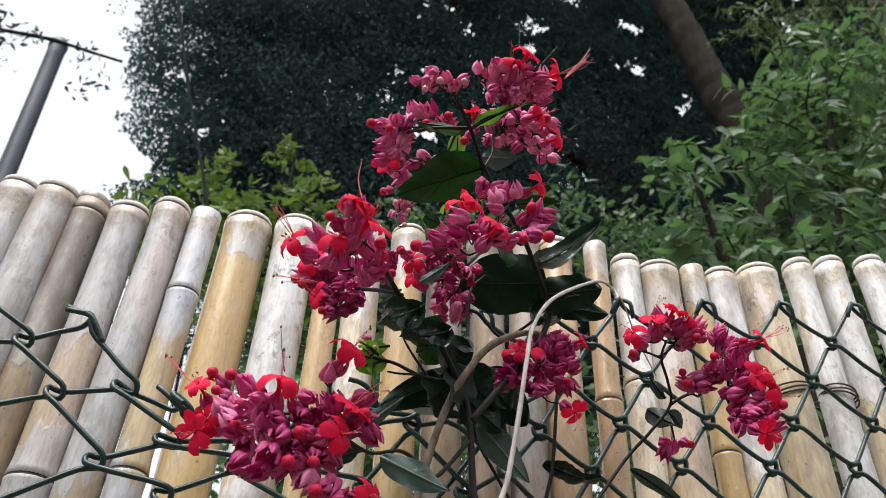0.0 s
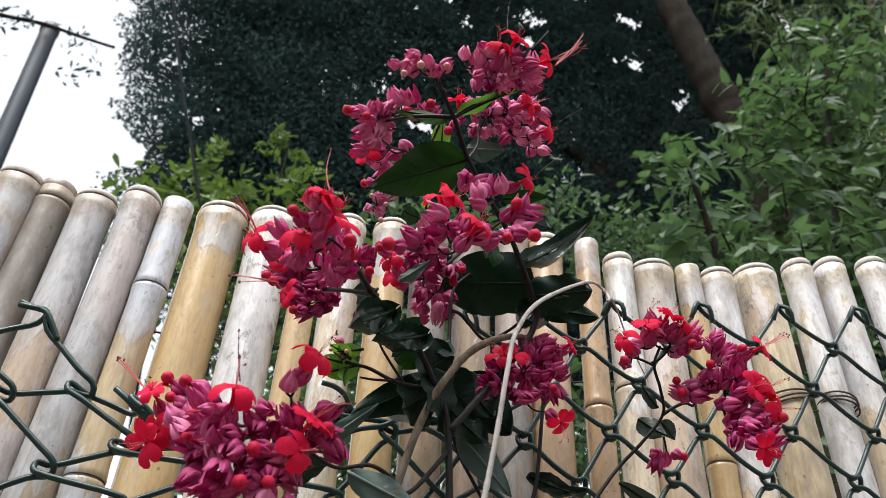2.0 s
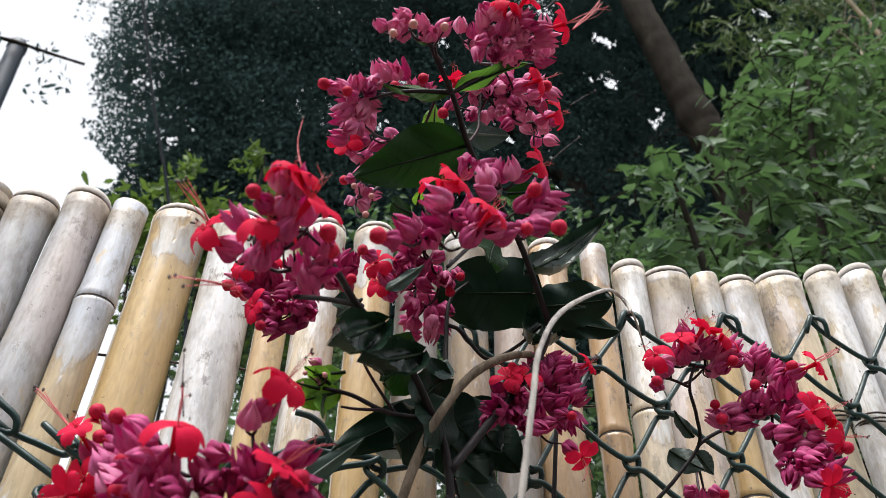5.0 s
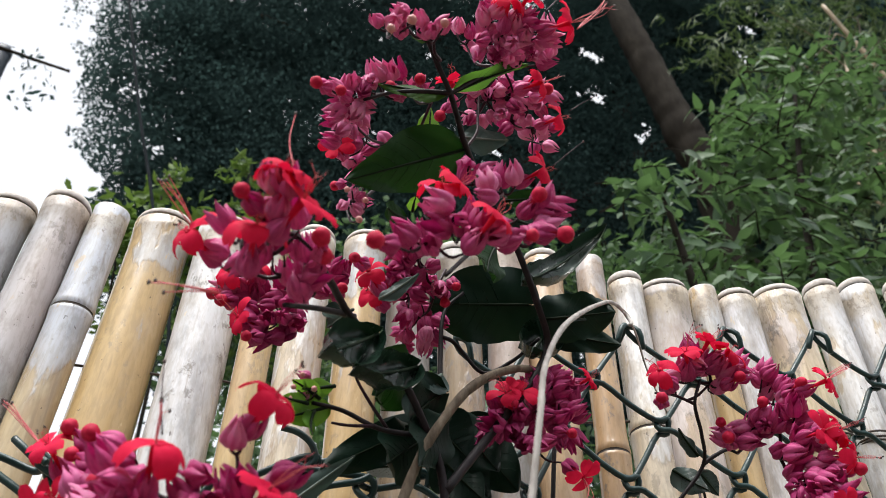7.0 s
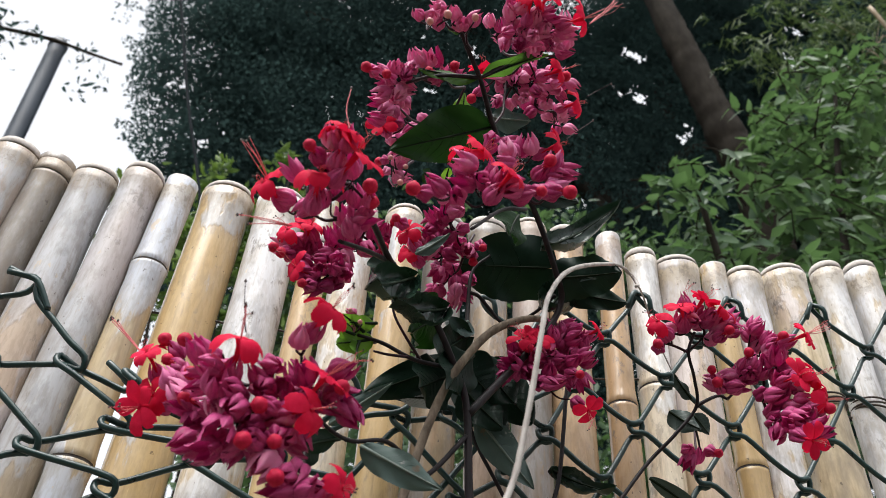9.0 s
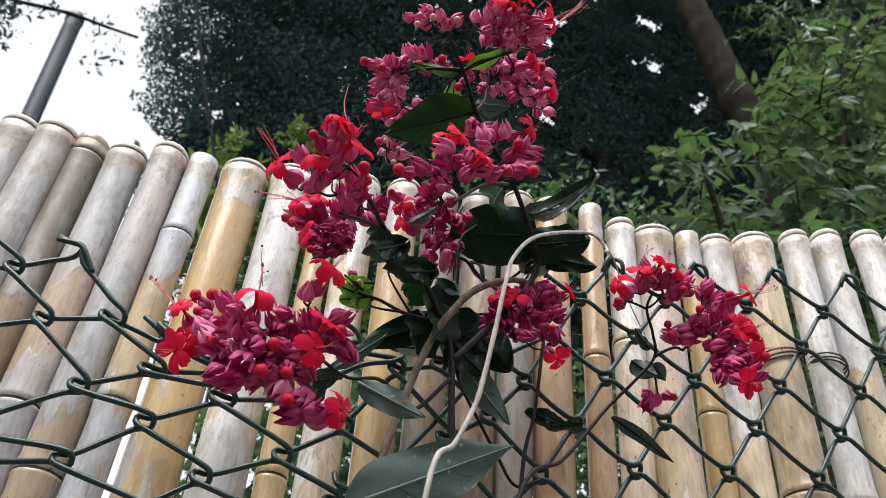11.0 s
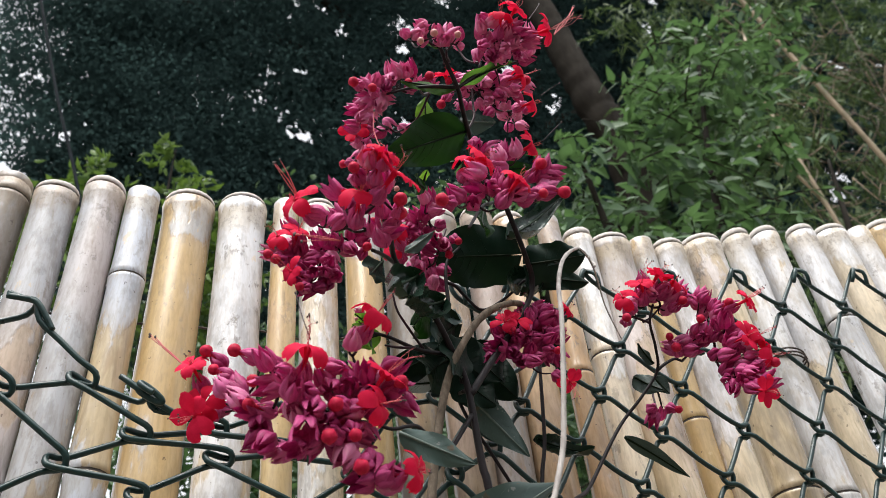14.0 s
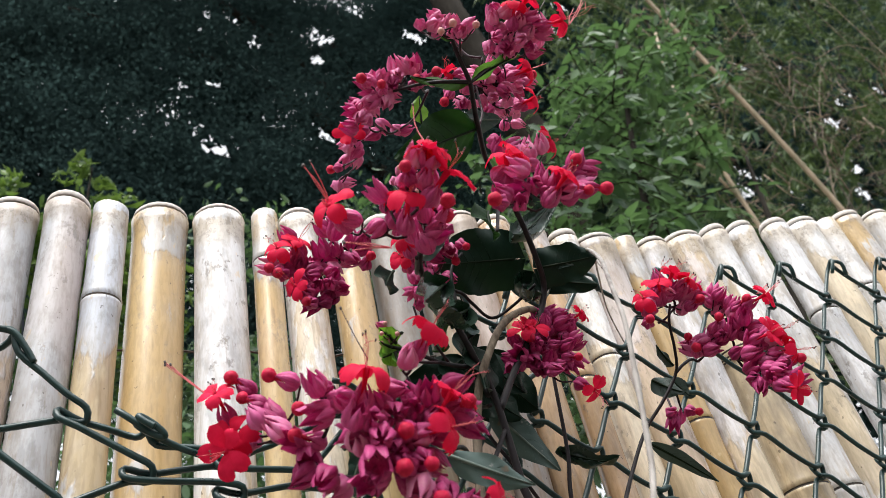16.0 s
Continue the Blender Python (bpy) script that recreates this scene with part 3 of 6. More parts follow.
# where the slack knots of the torn corner hang
PULLS.update({at: (x - knot(*at)[0], z - knot(*at)[1]) for at, (x, z) in {
    (-1, -1): (-0.138, 1.724), (0, -2): (-0.101, 1.747), (0, 0): (-0.108, 1.690), (1, -1): (-0.067, 1.702), (1, 1): (-0.072, 1.648), (2, -2): (-0.029, 1.690), (2, 0): (-0.032, 1.669),
    (0, 2): (-0.129, 1.607), (1, 3): (-0.066, 1.598), (2, 2): (-0.027, 1.632), (3, -1): (0.014, 1.678), (3, 1): (0.016, 1.659), (3, 3): (0.015, 1.603), (4, 2): (0.061, 1.627),
    (4, -2): (0.050, 1.697), (4, 0): (0.058, 1.668), (5, -1): (0.097, 1.719), (6, -2): (0.118, 1.728), (6, 0): (0.129, 1.710), (5, 1): (0.098, 1.656)}.items()})


def wire_mesh(k):
    """One zigzag wire that swings between the columns k and k + 1 and hooks into its neighbours."""
    top = -2 if k < 8 else -4
    pts = []
    j = top if (k + top) % 2 == 0 else top + 1
    side = 0
    if (k % 2) != 0:
        j, side = top, 1
    if k == 1:
        j, side = -2, 1
    first = True
    while True:
        i = k + side
        x, z = knot(i, j)
        if j <= top and top == -4:
            z -= 0.004
        if z < 0.06:
            break
        twist = 0.0022 + 0.0024 * ease(5, 10, k)
        loose = 1 - ease(5, 10, k)
        twist += 0.0012 * loose
        hook = (0.0036 + 0.0030 * loose * (1.0 if (i, j) in ((1, -1), (3, 1), (2, 0)) else 0.25)) * (1 if side else -1)
        if first:
            curl = -0.0045 if side else 0.0045
            if k == -1:
                pts += [(x - 0.017, WIRE_Y - 0.006, z + 0.002), (x - 0.008, WIRE_Y - 0.007, z + 0.001), (x, WIRE_Y - 0.004, z + 0.002)]
            elif k < 8:
                pts.append((x, WIRE_Y - 0.004, z + 0.002))
            else:
                pts += [(x + curl * 2.2, WIRE_Y - 0.006, z - 0.014), (x + curl * 1.4, WIRE_Y - 0.010, z - 0.002), (x, WIRE_Y - 0.004, z + 0.004)]
            first = False
        else:
            pts.append((x + hook, WIRE_Y - (0.0018 if side else -0.0018), z + twist))
            pts.append((x + hook, WIRE_Y + (0.0018 if side else -0.0018), z - twist))
        nx, nz = knot(k + 1 - side, j + 1)
        back = 0.0028 if side else -0.0028
        for s in (0.16, 0.5, 0.84):
            bow = 0.0016 * ease(5, 10, k) * math.sin(2 * math.pi * s) - 0.0042 * (1 - ease(5, 10, k)) * (1 - side) * math.sin(2 * math.pi * s)
            bow -= (0.0036 if side == 0 else 0.0010) * ease(5, 10, k) * math.sin(math.pi * s)
            pts.append((x + (nx - x) * s + hook * (0.5 - s), WIRE_Y + back, z + (nz - z) * s + bow))
        j, side = j + 1, 1 - side
    near = [0.0165 * ease(0.2, 0.4, p[0]) for p in pts]
    pts = [(x - (x - 0.02) * n, y - y * n, z - (z - 1.38) * n) for (x, y, z), n in zip(pts, near)]
    v, f = tube(spline(pts, 3), WIRE_R, 7)
    return mesh_of("wire", v, f, WIRE_GREEN)


for k in range(-9, 28):
    part("wire", wire_mesh(k), chain_fence)


def loose_wire(points, radius=WIRE_R):
    v, f = tube(spline(points, 6), radius, 7)
    part("loose_wire", mesh_of("loose_wire", v, f, WIRE_GREEN), chain_fence, "bent loose wire end")


loose_wire([(-0.118, 0.540, 1.752), (-0.110, 0.539, 1.749), (-0.101, 0.539, 1.747), (-0.094, 0.540, 1.738), (-0.089, 0.541, 1.730)])
loose_wire([(-0.046, 0.538, 1.702), (-0.040, 0.536, 1.697), (-0.030, 0.536, 1.690), (-0.018, 0.538, 1.684), (-0.006, 0.541, 1.681), (0.012, 0.545, 1.679)])
turns = np.linspace(0, 3.4 * math.pi, 22)
loose_wire([(-0.028 + 0.0065 * math.cos(a) - 0.003 * math.sin(a), 0.541 - 0.0012 * a, 1.690 - 0.003 * math.cos(a) + 0.0035 * math.sin(a)) for a in turns])
loose_wire([(0.080, 0.541, 1.735), (0.089, 0.540, 1.733), (0.097, 0.541, 1.728), (0.100, 0.543, 1.720), (0.092, 0.545, 1.714), (0.078, 0.545, 1.712)])
loose_wire([(0.084, 0.545, 1.690), (0.105, 0.541, 1.704), (0.126, 0.541, 1.712), (0.133, 0.543, 1.722), (0.122, 0.545, 1.730), (0.110, 0.545, 1.728)])
loose_wire([(0.096, 0.545, 1.622), (0.100, 0.541, 1.612), (0.118, 0.541, 1.612), (0.130, 0.543, 1.630), (0.160, 0.545, 1.672), (0.200, 0.541, 1.728), (0.240, 0.538, 1.760)])

# ---- flowering plant ----
plant = thing("flowering_vine", (0.15, 0.47, 0), label="bleeding-heart vine with crimson flowers and magenta calyces climbing a fence", category="flowering plant")


def calyx_mesh(openness, seed):
    """Five keeled, pointed sepals joined at the base into a small angular lantern."""
    rng = np.random.default_rng(seed)
    verts, faces = [], []
    length = 0.0162
    prof = [(0.0, 0.12), (0.10, 0.62), (0.28, 0.98), (0.48, 1.00 + 0.22 * openness), (0.68, 0.80 + 0.75 * openness), (0.86, 0.46 + 1.5 * openness), (1.0, 0.16 + 2.3 * openness)]
    wide = [0.30, 0.78, 1.0, 0.98, 0.74, 0.38, 0.03]
    for s in range(5):
        a0 = 2 * math.pi * s / 5 + rng.uniform(-0.12, 0.12)
        stretch, bend, out = rng.uniform(0.88, 1.12), rng.uniform(-0.12, 0.12), rng.uniform(-0.10, 0.22)
        o = len(verts)
        for (h, r), w in zip(prof, wide):
            for side in (-1, -0.5, 0, 0.5, 1):
                a = a0 + side * w * math.pi / 5 * 1.18 + bend * h * h
                rr = 0.0052 * (r + out * h ** 3) * (1.0 + 0.26 * (1 - abs(side)) ** 1.4 - 0.10 * abs(side))
                verts.append((rr * math.cos(a), rr * math.sin(a), length * h * stretch - 0.0010 * abs(side) * h))
        for i in range(6):
            for k in range(4):
                a = o + i * 5 + k
                faces.append((a, a + 1, a + 6, a + 5))
    return verts, faces


CALYX_MESHES = [mesh_of("calyx", *calyx_mesh(o, i), CALYX) for i, o in enumerate((0.0, 0.03, 0.08, 0.2, 0.42))]
CALYX_PALES = [mesh_of("calyx_pale", *calyx_mesh(o, 9 + i), CALYX_PALE) for i, o in enumerate((0.0, 0.06, 0.16, 0.32))]


def ball(radius, centre, rings=7, sides=10, squash=1.0, ribs=0.0):
    verts, faces = [], []
    for i in range(rings + 1):
        t = math.pi * i / rings
        for k in range(sides):
            a = 2 * math.pi * k / sides
            r = radius * math.sin(t) * (1 + ribs * math.cos(5 * a))
            verts.append((centre[0] + r * math.cos(a), centre[1] + r * math.sin(a), centre[2] - radius * squash * math.cos(t)))
    for i in range(rings):
        for k in range(sides):
            a, b = i * sides + k, i * sides + (k + 1) % sides
            faces.append((a, b, b + sides, a + sides))
    return verts, faces


def petals(spread, seed):
    """Five rounded petals at the end of a slim tube."""
    rng = np.random.default_rng(seed)
    pieces = []
    for s in range(5):
        a0 = 2 * math.pi * s / 5 + rng.uniform(-0.15, 0.15) + (0.25 if s in (1, 3) else 0)
        length = 0.0125 * rng.uniform(0.8, 1.15)
        droop = spread + rng.uniform(-0.3, 0.4)
        curl = rng.uniform(0.1, 0.5)
        verts, faces = [], []
        nu, nv = 6, 5
        for i in range(nu + 1):
            u = i / nu
            w = 0.0047 * math.sin(math.pi * min(1.0, u * 0.74 + 0.05)) * (1.0 if u < 0.98 else 0.62)
            ang = droop * u + curl * u * u * 0.6
            rad, hgt = length * (u * math.cos(ang * 0.6)), length * 0.55 * u * math.sin(0.9 - ang * 1.5) 
            for k in range(nv):
                side = (k / (nv - 1) - 0.5) * 2
                off = side * w
                ripple = 0.0006 * math.sin(5 * side + 7 * u + seed) * u
                dz = -0.0012 * side * side * u + ripple
                verts.append(((0.0012 + rad) * math.cos(a0) - off * math.sin(a0), (0.0012 + rad) * math.sin(a0) + off * math.cos(a0), hgt + dz))
        for i in range(nu):
            for k in range(nv - 1):
                a = i * nv + k
                faces.append((a, a + 1, a + nv + 1, a + nv))
        pieces.append((verts, faces))
    v, f, _ = joined(pieces)
    return v, f


def flower_mesh(spread, seed, reach):
    rng = np.random.default_rng(seed + 40)
    pet = petals(spread, seed)
    throat = tube([(0, 0, -0.014), (0, 0, -0.007), (0, 0, 0.0005)], [0.0009, 0.0011, 0.0017], 8)
    fil, tips = [], []
    sweep = rng.uniform(-0.4, 0.4, 2)
    for n in range(4):
        d = np.array([sweep[0] + rng.uniform(-0.12, 0.12), sweep[1] + rng.uniform(-0.12, 0.12), 1.0])
        mid = d * reach * 0.55 + np.array([0.001 * (n - 1.5), 0.0006 * n, 0])
        end = d * reach * rng.uniform(0.85, 1.05) + np.array([rng.uniform(-1, 1), rng.uniform(-1, 1), -0.5]) * reach * 0.22
        p = spline([(0, 0, -0.001), mid, end], 5)
        fil.append(tube(p, np.linspace(0.00018, 0.00013, len(p)), 4))
        tips.append(ball(0.0005, end, 4, 5, 1.5))
    groups = [(pet, 0), (throat, 0)] + [(g, 1) for g in fil] + [(g, 2) for g in tips]
    v, f, idx = joined([g for g, _ in groups])
    return mesh_of("flower", v, f, [PETAL, STAMEN, ANTHER], index=[groups[i][1] for i in idx])


FLOWERS = [flower_mesh(s, i, r) for i, (s, r) in enumerate(((0.2, 0.014), (0.5, 0.022), (0.8, 0.034), (0.4, 0.010), (0.6, 0.007), (0.9, 0.016)))]


def bud_mesh(red, length):
    pieces = [ball(0.0037, (0, 0, 0), 8, 15, 1.02, 0.05), tube([(0, 0, -length), (0, 0, -length * 0.5), (0, 0, -0.003)], [0.0008, 0.0011, 0.0019], 7)]
    v, f, _ = joined(pieces)
    return mesh_of("bud", v, f, red)


BUDS = [bud_mesh(BUD, 0.009), bud_mesh(BUD, 0.013)]
BUD_SMALL = bud_mesh(BUD_CREAM, 0.006)


def flower_cluster(hub, lumps, flowers, buds, pale=0.15, cream=False, dense=1.0, size=0.9, bloom=0.9, seed=0):
    """A loose head of calyces round the hub: lumps (x, y, z, radius) of calyces, open flowers (with the way they face) and round buds."""
    rng = np.random.default_rng(seed)
    hub = np.array(hub)
    root = part("flower_cluster", None, plant, "head of magenta calyces with scarlet flowers and round red buds", Matrix.Translation(hub))
    root.empty_display_size = 0.01
    stalks, spots = [], []

    def stalk(a, b, r):
        a, b = np.array(a), np.array(b)
        mid = (a + b) / 2 + np.array([0, 0, -0.15 * np.linalg.norm(b - a)]) + rng.normal(0, 0.0012, 3)
        p = spline([a, mid, b], 4)
        stalks.append(tube(p, np.linspace(r * 1.3, r * 0.8, len(p)), 5))

    def one(mesh, name, at, ahead, size, roll=None):
        part(name, mesh, root, "", aim(at, ahead, rng.uniform(0, 6.28) if roll is None else roll, size))

    joints = [hub]
    for x, y, z, r in sorted(lumps, key=lambda l: np.linalg.norm(np.array(l[:3]) - hub)):
        c = np.array([x, y, z])
        fork = c + (hub - c) * 0.15 + np.array([0, 0.004, 0])
        stalk(min(joints, key=lambda q: np.linalg.norm(q - fork)), fork, 0.0008)
        joints.append(fork)
        r = r * 1.05
        want = max(1, round(dense * 1.9 * (r / 0.0066 / size) ** 2))
        tries = 0
        while want and tries < 200:
            tries += 1
            q = rng.normal(0, 1, 3)
            q *= rng.random() ** 0.4 * r / np.linalg.norm(q)
            p = c + q * np.array([1.0, 0.9, 1.0])
            if any(np.linalg.norm(p - s) < 0.0076 * size for s in spots):
                continue
            spots.append(p)
            want -= 1
            out = (p - c) / (r + 1e-6) * 0.9 + (p - hub) / (np.linalg.norm(p - hub) + 1e-6) * 0.9 + rng.normal(0, 0.5, 3) + np.array([0, -0.25, 0.15])
            out /= np.linalg.norm(out)
            is_pale = rng.random() < pale
            pool = CALYX_PALES if is_pale else CALYX_MESHES
            pick = pool[int(len(pool) * rng.random() ** 1.2)]
            base = p - out * 0.008 * size
            one(pick, "calyx", base, out, size * rng.uniform(0.84, 1.12))
            stalk(fork, base, 0.0005)
    for n, (x, y, z, fx, fz) in enumerate(flowers):
        p = np.array([x, y, z])
        d = np.array([fx * 0.9, -0.6, fz * 0.75]) + rng.normal(0, 0.08, 3)
        d /= np.linalg.norm(d)
        one(FLOWERS[2 if fx > 0.85 else rng.choice((0, 1, 3, 4, 5))], "flower", p, d, bloom * rng.uniform(0.92, 1.12))
        base = p - d * (0.012 * bloom + 0.010 * size)
        one(CALYX_MESHES[1], "calyx", base, d, 0.9 * size)
        stalk(min(joints, key=lambda q: np.linalg.norm(q - base)), base, 0.0006)
    for x, y, z in buds:
        p = np.array([x, y, z])
        d = (p - hub) / np.linalg.norm(p - hub) + np.array([0, -0.3, 0.1]) + rng.normal(0, 0.15, 3)
        d /= np.linalg.norm(d)
        if cream:
            one(BUD_SMALL, "bud", p, d, size * rng.uniform(0.75, 0.95))
            stalk(min(joints, key=lambda q: np.linalg.norm(q - p)), p - d * 0.004, 0.0005)
        else:
            one(BUDS[rng.integers(2)], "bud", p, d, rng.uniform(0.70, 0.92))
            base = p - d * 0.017 * size
            one(CALYX_MESHES[0], "calyx", base, d, 0.85 * size)
            stalk(min(joints, key=lambda q: np.linalg.norm(q - base)), base, 0.0006)
    v, f, _ = joined(stalks)
    tagged(part("stalk", mesh_of("stalk", v, f, STALK), root, "thin dark purple flower stalks"), kind="stuff")


flower_cluster((0.052, 0.392, 1.614),
    [(0.012, 0.382, 1.621, 0.01), (0.001, 0.424, 1.631, 0.009), (0.021, 0.372, 1.601, 0.012), (0.008, 0.41, 1.61, 0.012), (0.028, 0.372, 1.584, 0.012), (0.044, 0.372, 1.596, 0.013), (0.057, 0.372, 1.612, 0.01), (0.067, 0.372, 1.605, 0.006), (0.046, 0.372, 1.631, 0.006), (0.029, 0.372, 1.597, 0.011), (0.016, 0.39, 1.586, 0.008), (0.04, 0.372, 1.612, 0.011), (0.051, 0.372, 1.615, 0.007), (0.032, 0.372, 1.615, 0.008)],
    [(-0.017, 0.437, 1.651, -0.6, 0.5), (-0.009, 0.437, 1.63, -0.7, -0.3), (0.022, 0.362, 1.618, 0, 1), (0.056, 0.362, 1.61, 0.5, 0.6), (0.053, 0.362, 1.595, 0.6, -0.2), (0.054, 0.362, 1.642, 0.3, 0.9), (-0.013, 0.437, 1.623, -0.6, -0.6)],
    [(-0.011, 0.433, 1.657), (-0.001, 0.41, 1.644), (-0.007, 0.43, 1.645), (0.006, 0.396, 1.62), (0.034, 0.362, 1.592), (0.031, 0.362, 1.577), (0.042, 0.362, 1.579), (0.063, 0.362, 1.607), (0.006, 0.403, 1.612)], pale=0.12, size=0.82, dense=0.5, bloom=0.82, seed=1)
flower_cluster((0.057, 0.395, 1.597),
    [(0.043, 0.375, 1.576, 0.006), (0.05, 0.375, 1.566, 0.005), (0.064, 0.375, 1.569, 0.006), (0.055, 0.375, 1.574, 0.005)],
    [(0.069, 0.365, 1.568, 0.8, -0.1)],
    [(0.045, 0.365, 1.567)], pale=0.1, size=0.95, bloom=0.8, seed=2)
flower_cluster((0.063, 0.373, 1.694),
    [(0.027, 0.331, 1.686, 0.006), (0.038, 0.325, 1.692, 0.009), (0.048, 0.33, 1.692, 0.006), (0.048, 0.353, 1.689, 0.009), (0.035, 0.353, 1.687, 0.007), (0.026, 0.361, 1.695, 0.005), (0.058, 0.352, 1.697, 0.006), (0.037, 0.345, 1.691, 0.005), (0.056, 0.353, 1.682, 0.007)],
    [(0.042, 0.315, 1.695, 0, 1), (0.015, 0.362, 1.702, -0.8, 0.2), (0.036, 0.328, 1.681, -0.1, 0.6), (0.048, 0.315, 1.684, 0.5, 0.4)],
    [(0.029, 0.315, 1.682), (0.058, 0.335, 1.689), (0.061, 0.343, 1.688)], pale=0.2, size=0.72, dense=0.42, bloom=0.85, seed=3)
flower_cluster((0.088, 0.52, 1.811),
    [(0.045, 0.5, 1.797, 0.012), (0.062, 0.5, 1.793, 0.013), (0.064, 0.5, 1.777, 0.014), (0.055, 0.5, 1.77, 0.01), (0.078, 0.5, 1.806, 0.011), (0.036, 0.5, 1.79, 0.007), (0.09, 0.5, 1.815, 0.008), (0.073, 0.5, 1.775, 0.008), (0.074, 0.5, 1.824, 0.009)],
    [(0.034, 0.49, 1.792, -0.6, 0.3), (0.043, 0.49, 1.764, -0.9, -0.2), (0.047, 0.49, 1.8, -0.1, 0.4)],
    [(0.049, 0.49, 1.753), (0.028, 0.49, 1.775), (0.1, 0.49, 1.821), (0.033, 0.49, 1.772), (0.095, 0.49, 1.797)], pale=0.18, size=0.85, dense=0.6, bloom=0.8, seed=4)
flower_cluster((0.154, 0.487, 1.825),
    [(0.122, 0.443, 1.8, 0.009), (0.12, 0.467, 1.799, 0.013), (0.133, 0.461, 1.803, 0.012), (0.131, 0.488, 1.8, 0.015), (0.146, 0.509, 1.802, 0.015), (0.157, 0.524, 1.802, 0.01), (0.141, 0.524, 1.798, 0.009), (0.111, 0.47, 1.796, 0.007), (0.147, 0.479, 1.806, 0.008)],
    [(0.102, 0.457, 1.785, -0.7, 0.3), (0.109, 0.475, 1.786, -0.6, -0.1)],
    [(0.155, 0.471, 1.8), (0.153, 0.484, 1.798), (0.092, 0.446, 1.782)], pale=0.22, size=0.8, dense=0.55, bloom=0.8, seed=5)
flower_cluster((0.134, 0.355, 1.734),
    [(0.128, 0.374, 1.788, 0.008), (0.141, 0.365, 1.775, 0.01), (0.129, 0.354, 1.757, 0.007), (0.149, 0.344, 1.741, 0.008), (0.105, 0.334, 1.709, 0.01), (0.092, 0.334, 1.7, 0.006), (0.116, 0.334, 1.707, 0.008), (0.125, 0.334, 1.708, 0.006), (0.149, 0.344, 1.729, 0.006)],
    [(0.165, 0.374, 1.8, 0.8, 0.3), (0.104, 0.344, 1.739, -0.2, 0.8), (0.117, 0.324, 1.708, 0.3, 0.8), (0.11, 0.344, 1.741, 0.5, 0.5)],
    [(0.134, 0.33, 1.709), (0.15, 0.334, 1.718), (0.143, 0.339, 1.742), (0.074, 0.324, 1.683)], pale=0.4, size=0.76, dense=0.52, bloom=0.85, seed=6)
flower_cluster((0.122, 0.421, 1.889),
    [(0.07, 0.396, 1.843, 0.012), (0.082, 0.39, 1.849, 0.01), (0.1, 0.39, 1.858, 0.009), (0.076, 0.436, 1.868, 0.012), (0.088, 0.462, 1.885, 0.01), (0.104, 0.467, 1.894, 0.007), (0.12, 0.467, 1.899, 0.006), (0.105, 0.511, 1.913, 0.007), (0.107, 0.55, 1.927, 0.007), (0.092, 0.491, 1.9, 0.008)],
    [(0.077, 0.457, 1.873, -0.5, -0.5)],
    [(0.052, 0.38, 1.826), (0.064, 0.38, 1.825), (0.088, 0.38, 1.839), (0.103, 0.38, 1.851), (0.088, 0.518, 1.903)], pale=0.65, size=0.74, dense=0.7, bloom=0.75, seed=7)
flower_cluster((0.095, 0.43, 1.816),
    [(0.081, 0.41, 1.788, 0.004), (0.085, 0.41, 1.781, 0.004), (0.077, 0.41, 1.78, 0.003)],
    [],
    [(0.076, 0.4, 1.781), (0.083, 0.4, 1.764), (0.085, 0.4, 1.777)], pale=1, cream=True, size=0.5, dense=0.8, seed=8)
flower_cluster((0.145, 0.385, 1.887),
    [(0.131, 0.39, 1.917, 0.008), (0.123, 0.338, 1.857, 0.008), (0.13, 0.342, 1.847, 0.013), (0.143, 0.335, 1.852, 0.01), (0.153, 0.346, 1.859, 0.01), (0.143, 0.361, 1.861, 0.009), (0.148, 0.399, 1.876, 0.012), (0.161, 0.395, 1.881, 0.013), (0.177, 0.402, 1.889, 0.012), (0.196, 0.431, 1.903, 0.011), (0.204, 0.448, 1.909, 0.006), (0.177, 0.425, 1.895, 0.009), (0.149, 0.421, 1.883, 0.007), (0.133, 0.388, 1.867, 0.006), (0.166, 0.358, 1.869, 0.007)],
    [(0.129, 0.325, 1.854, 0, 0.9), (0.16, 0.325, 1.851, 0.95, 0.35), (0.196, 0.406, 1.888, 0.8, 0.1), (0.168, 0.372, 1.867, 0.7, 0.1), (0.128, 0.405, 1.891, -0.2, 0.8), (0.14, 0.325, 1.864, 0.3, 0.8)],
    [(0.13, 0.405, 1.886), (0.174, 0.378, 1.871), (0.123, 0.408, 1.862)], pale=0.7, size=0.66, dense=0.6, bloom=0.8, seed=9)
flower_cluster((0.106, 0.357, 1.838),
    [(0.077, 0.337, 1.828, 0.006), (0.071, 0.337, 1.827, 0.004), (0.092, 0.337, 1.834, 0.006), (0.097, 0.337, 1.832, 0.004), (0.082, 0.337, 1.837, 0.004)],
    [],
    [(0.074, 0.327, 1.807), (0.083, 0.327, 1.818), (0.098, 0.327, 1.823)], pale=0.9, cream=True, size=0.66, dense=0.8, seed=10)
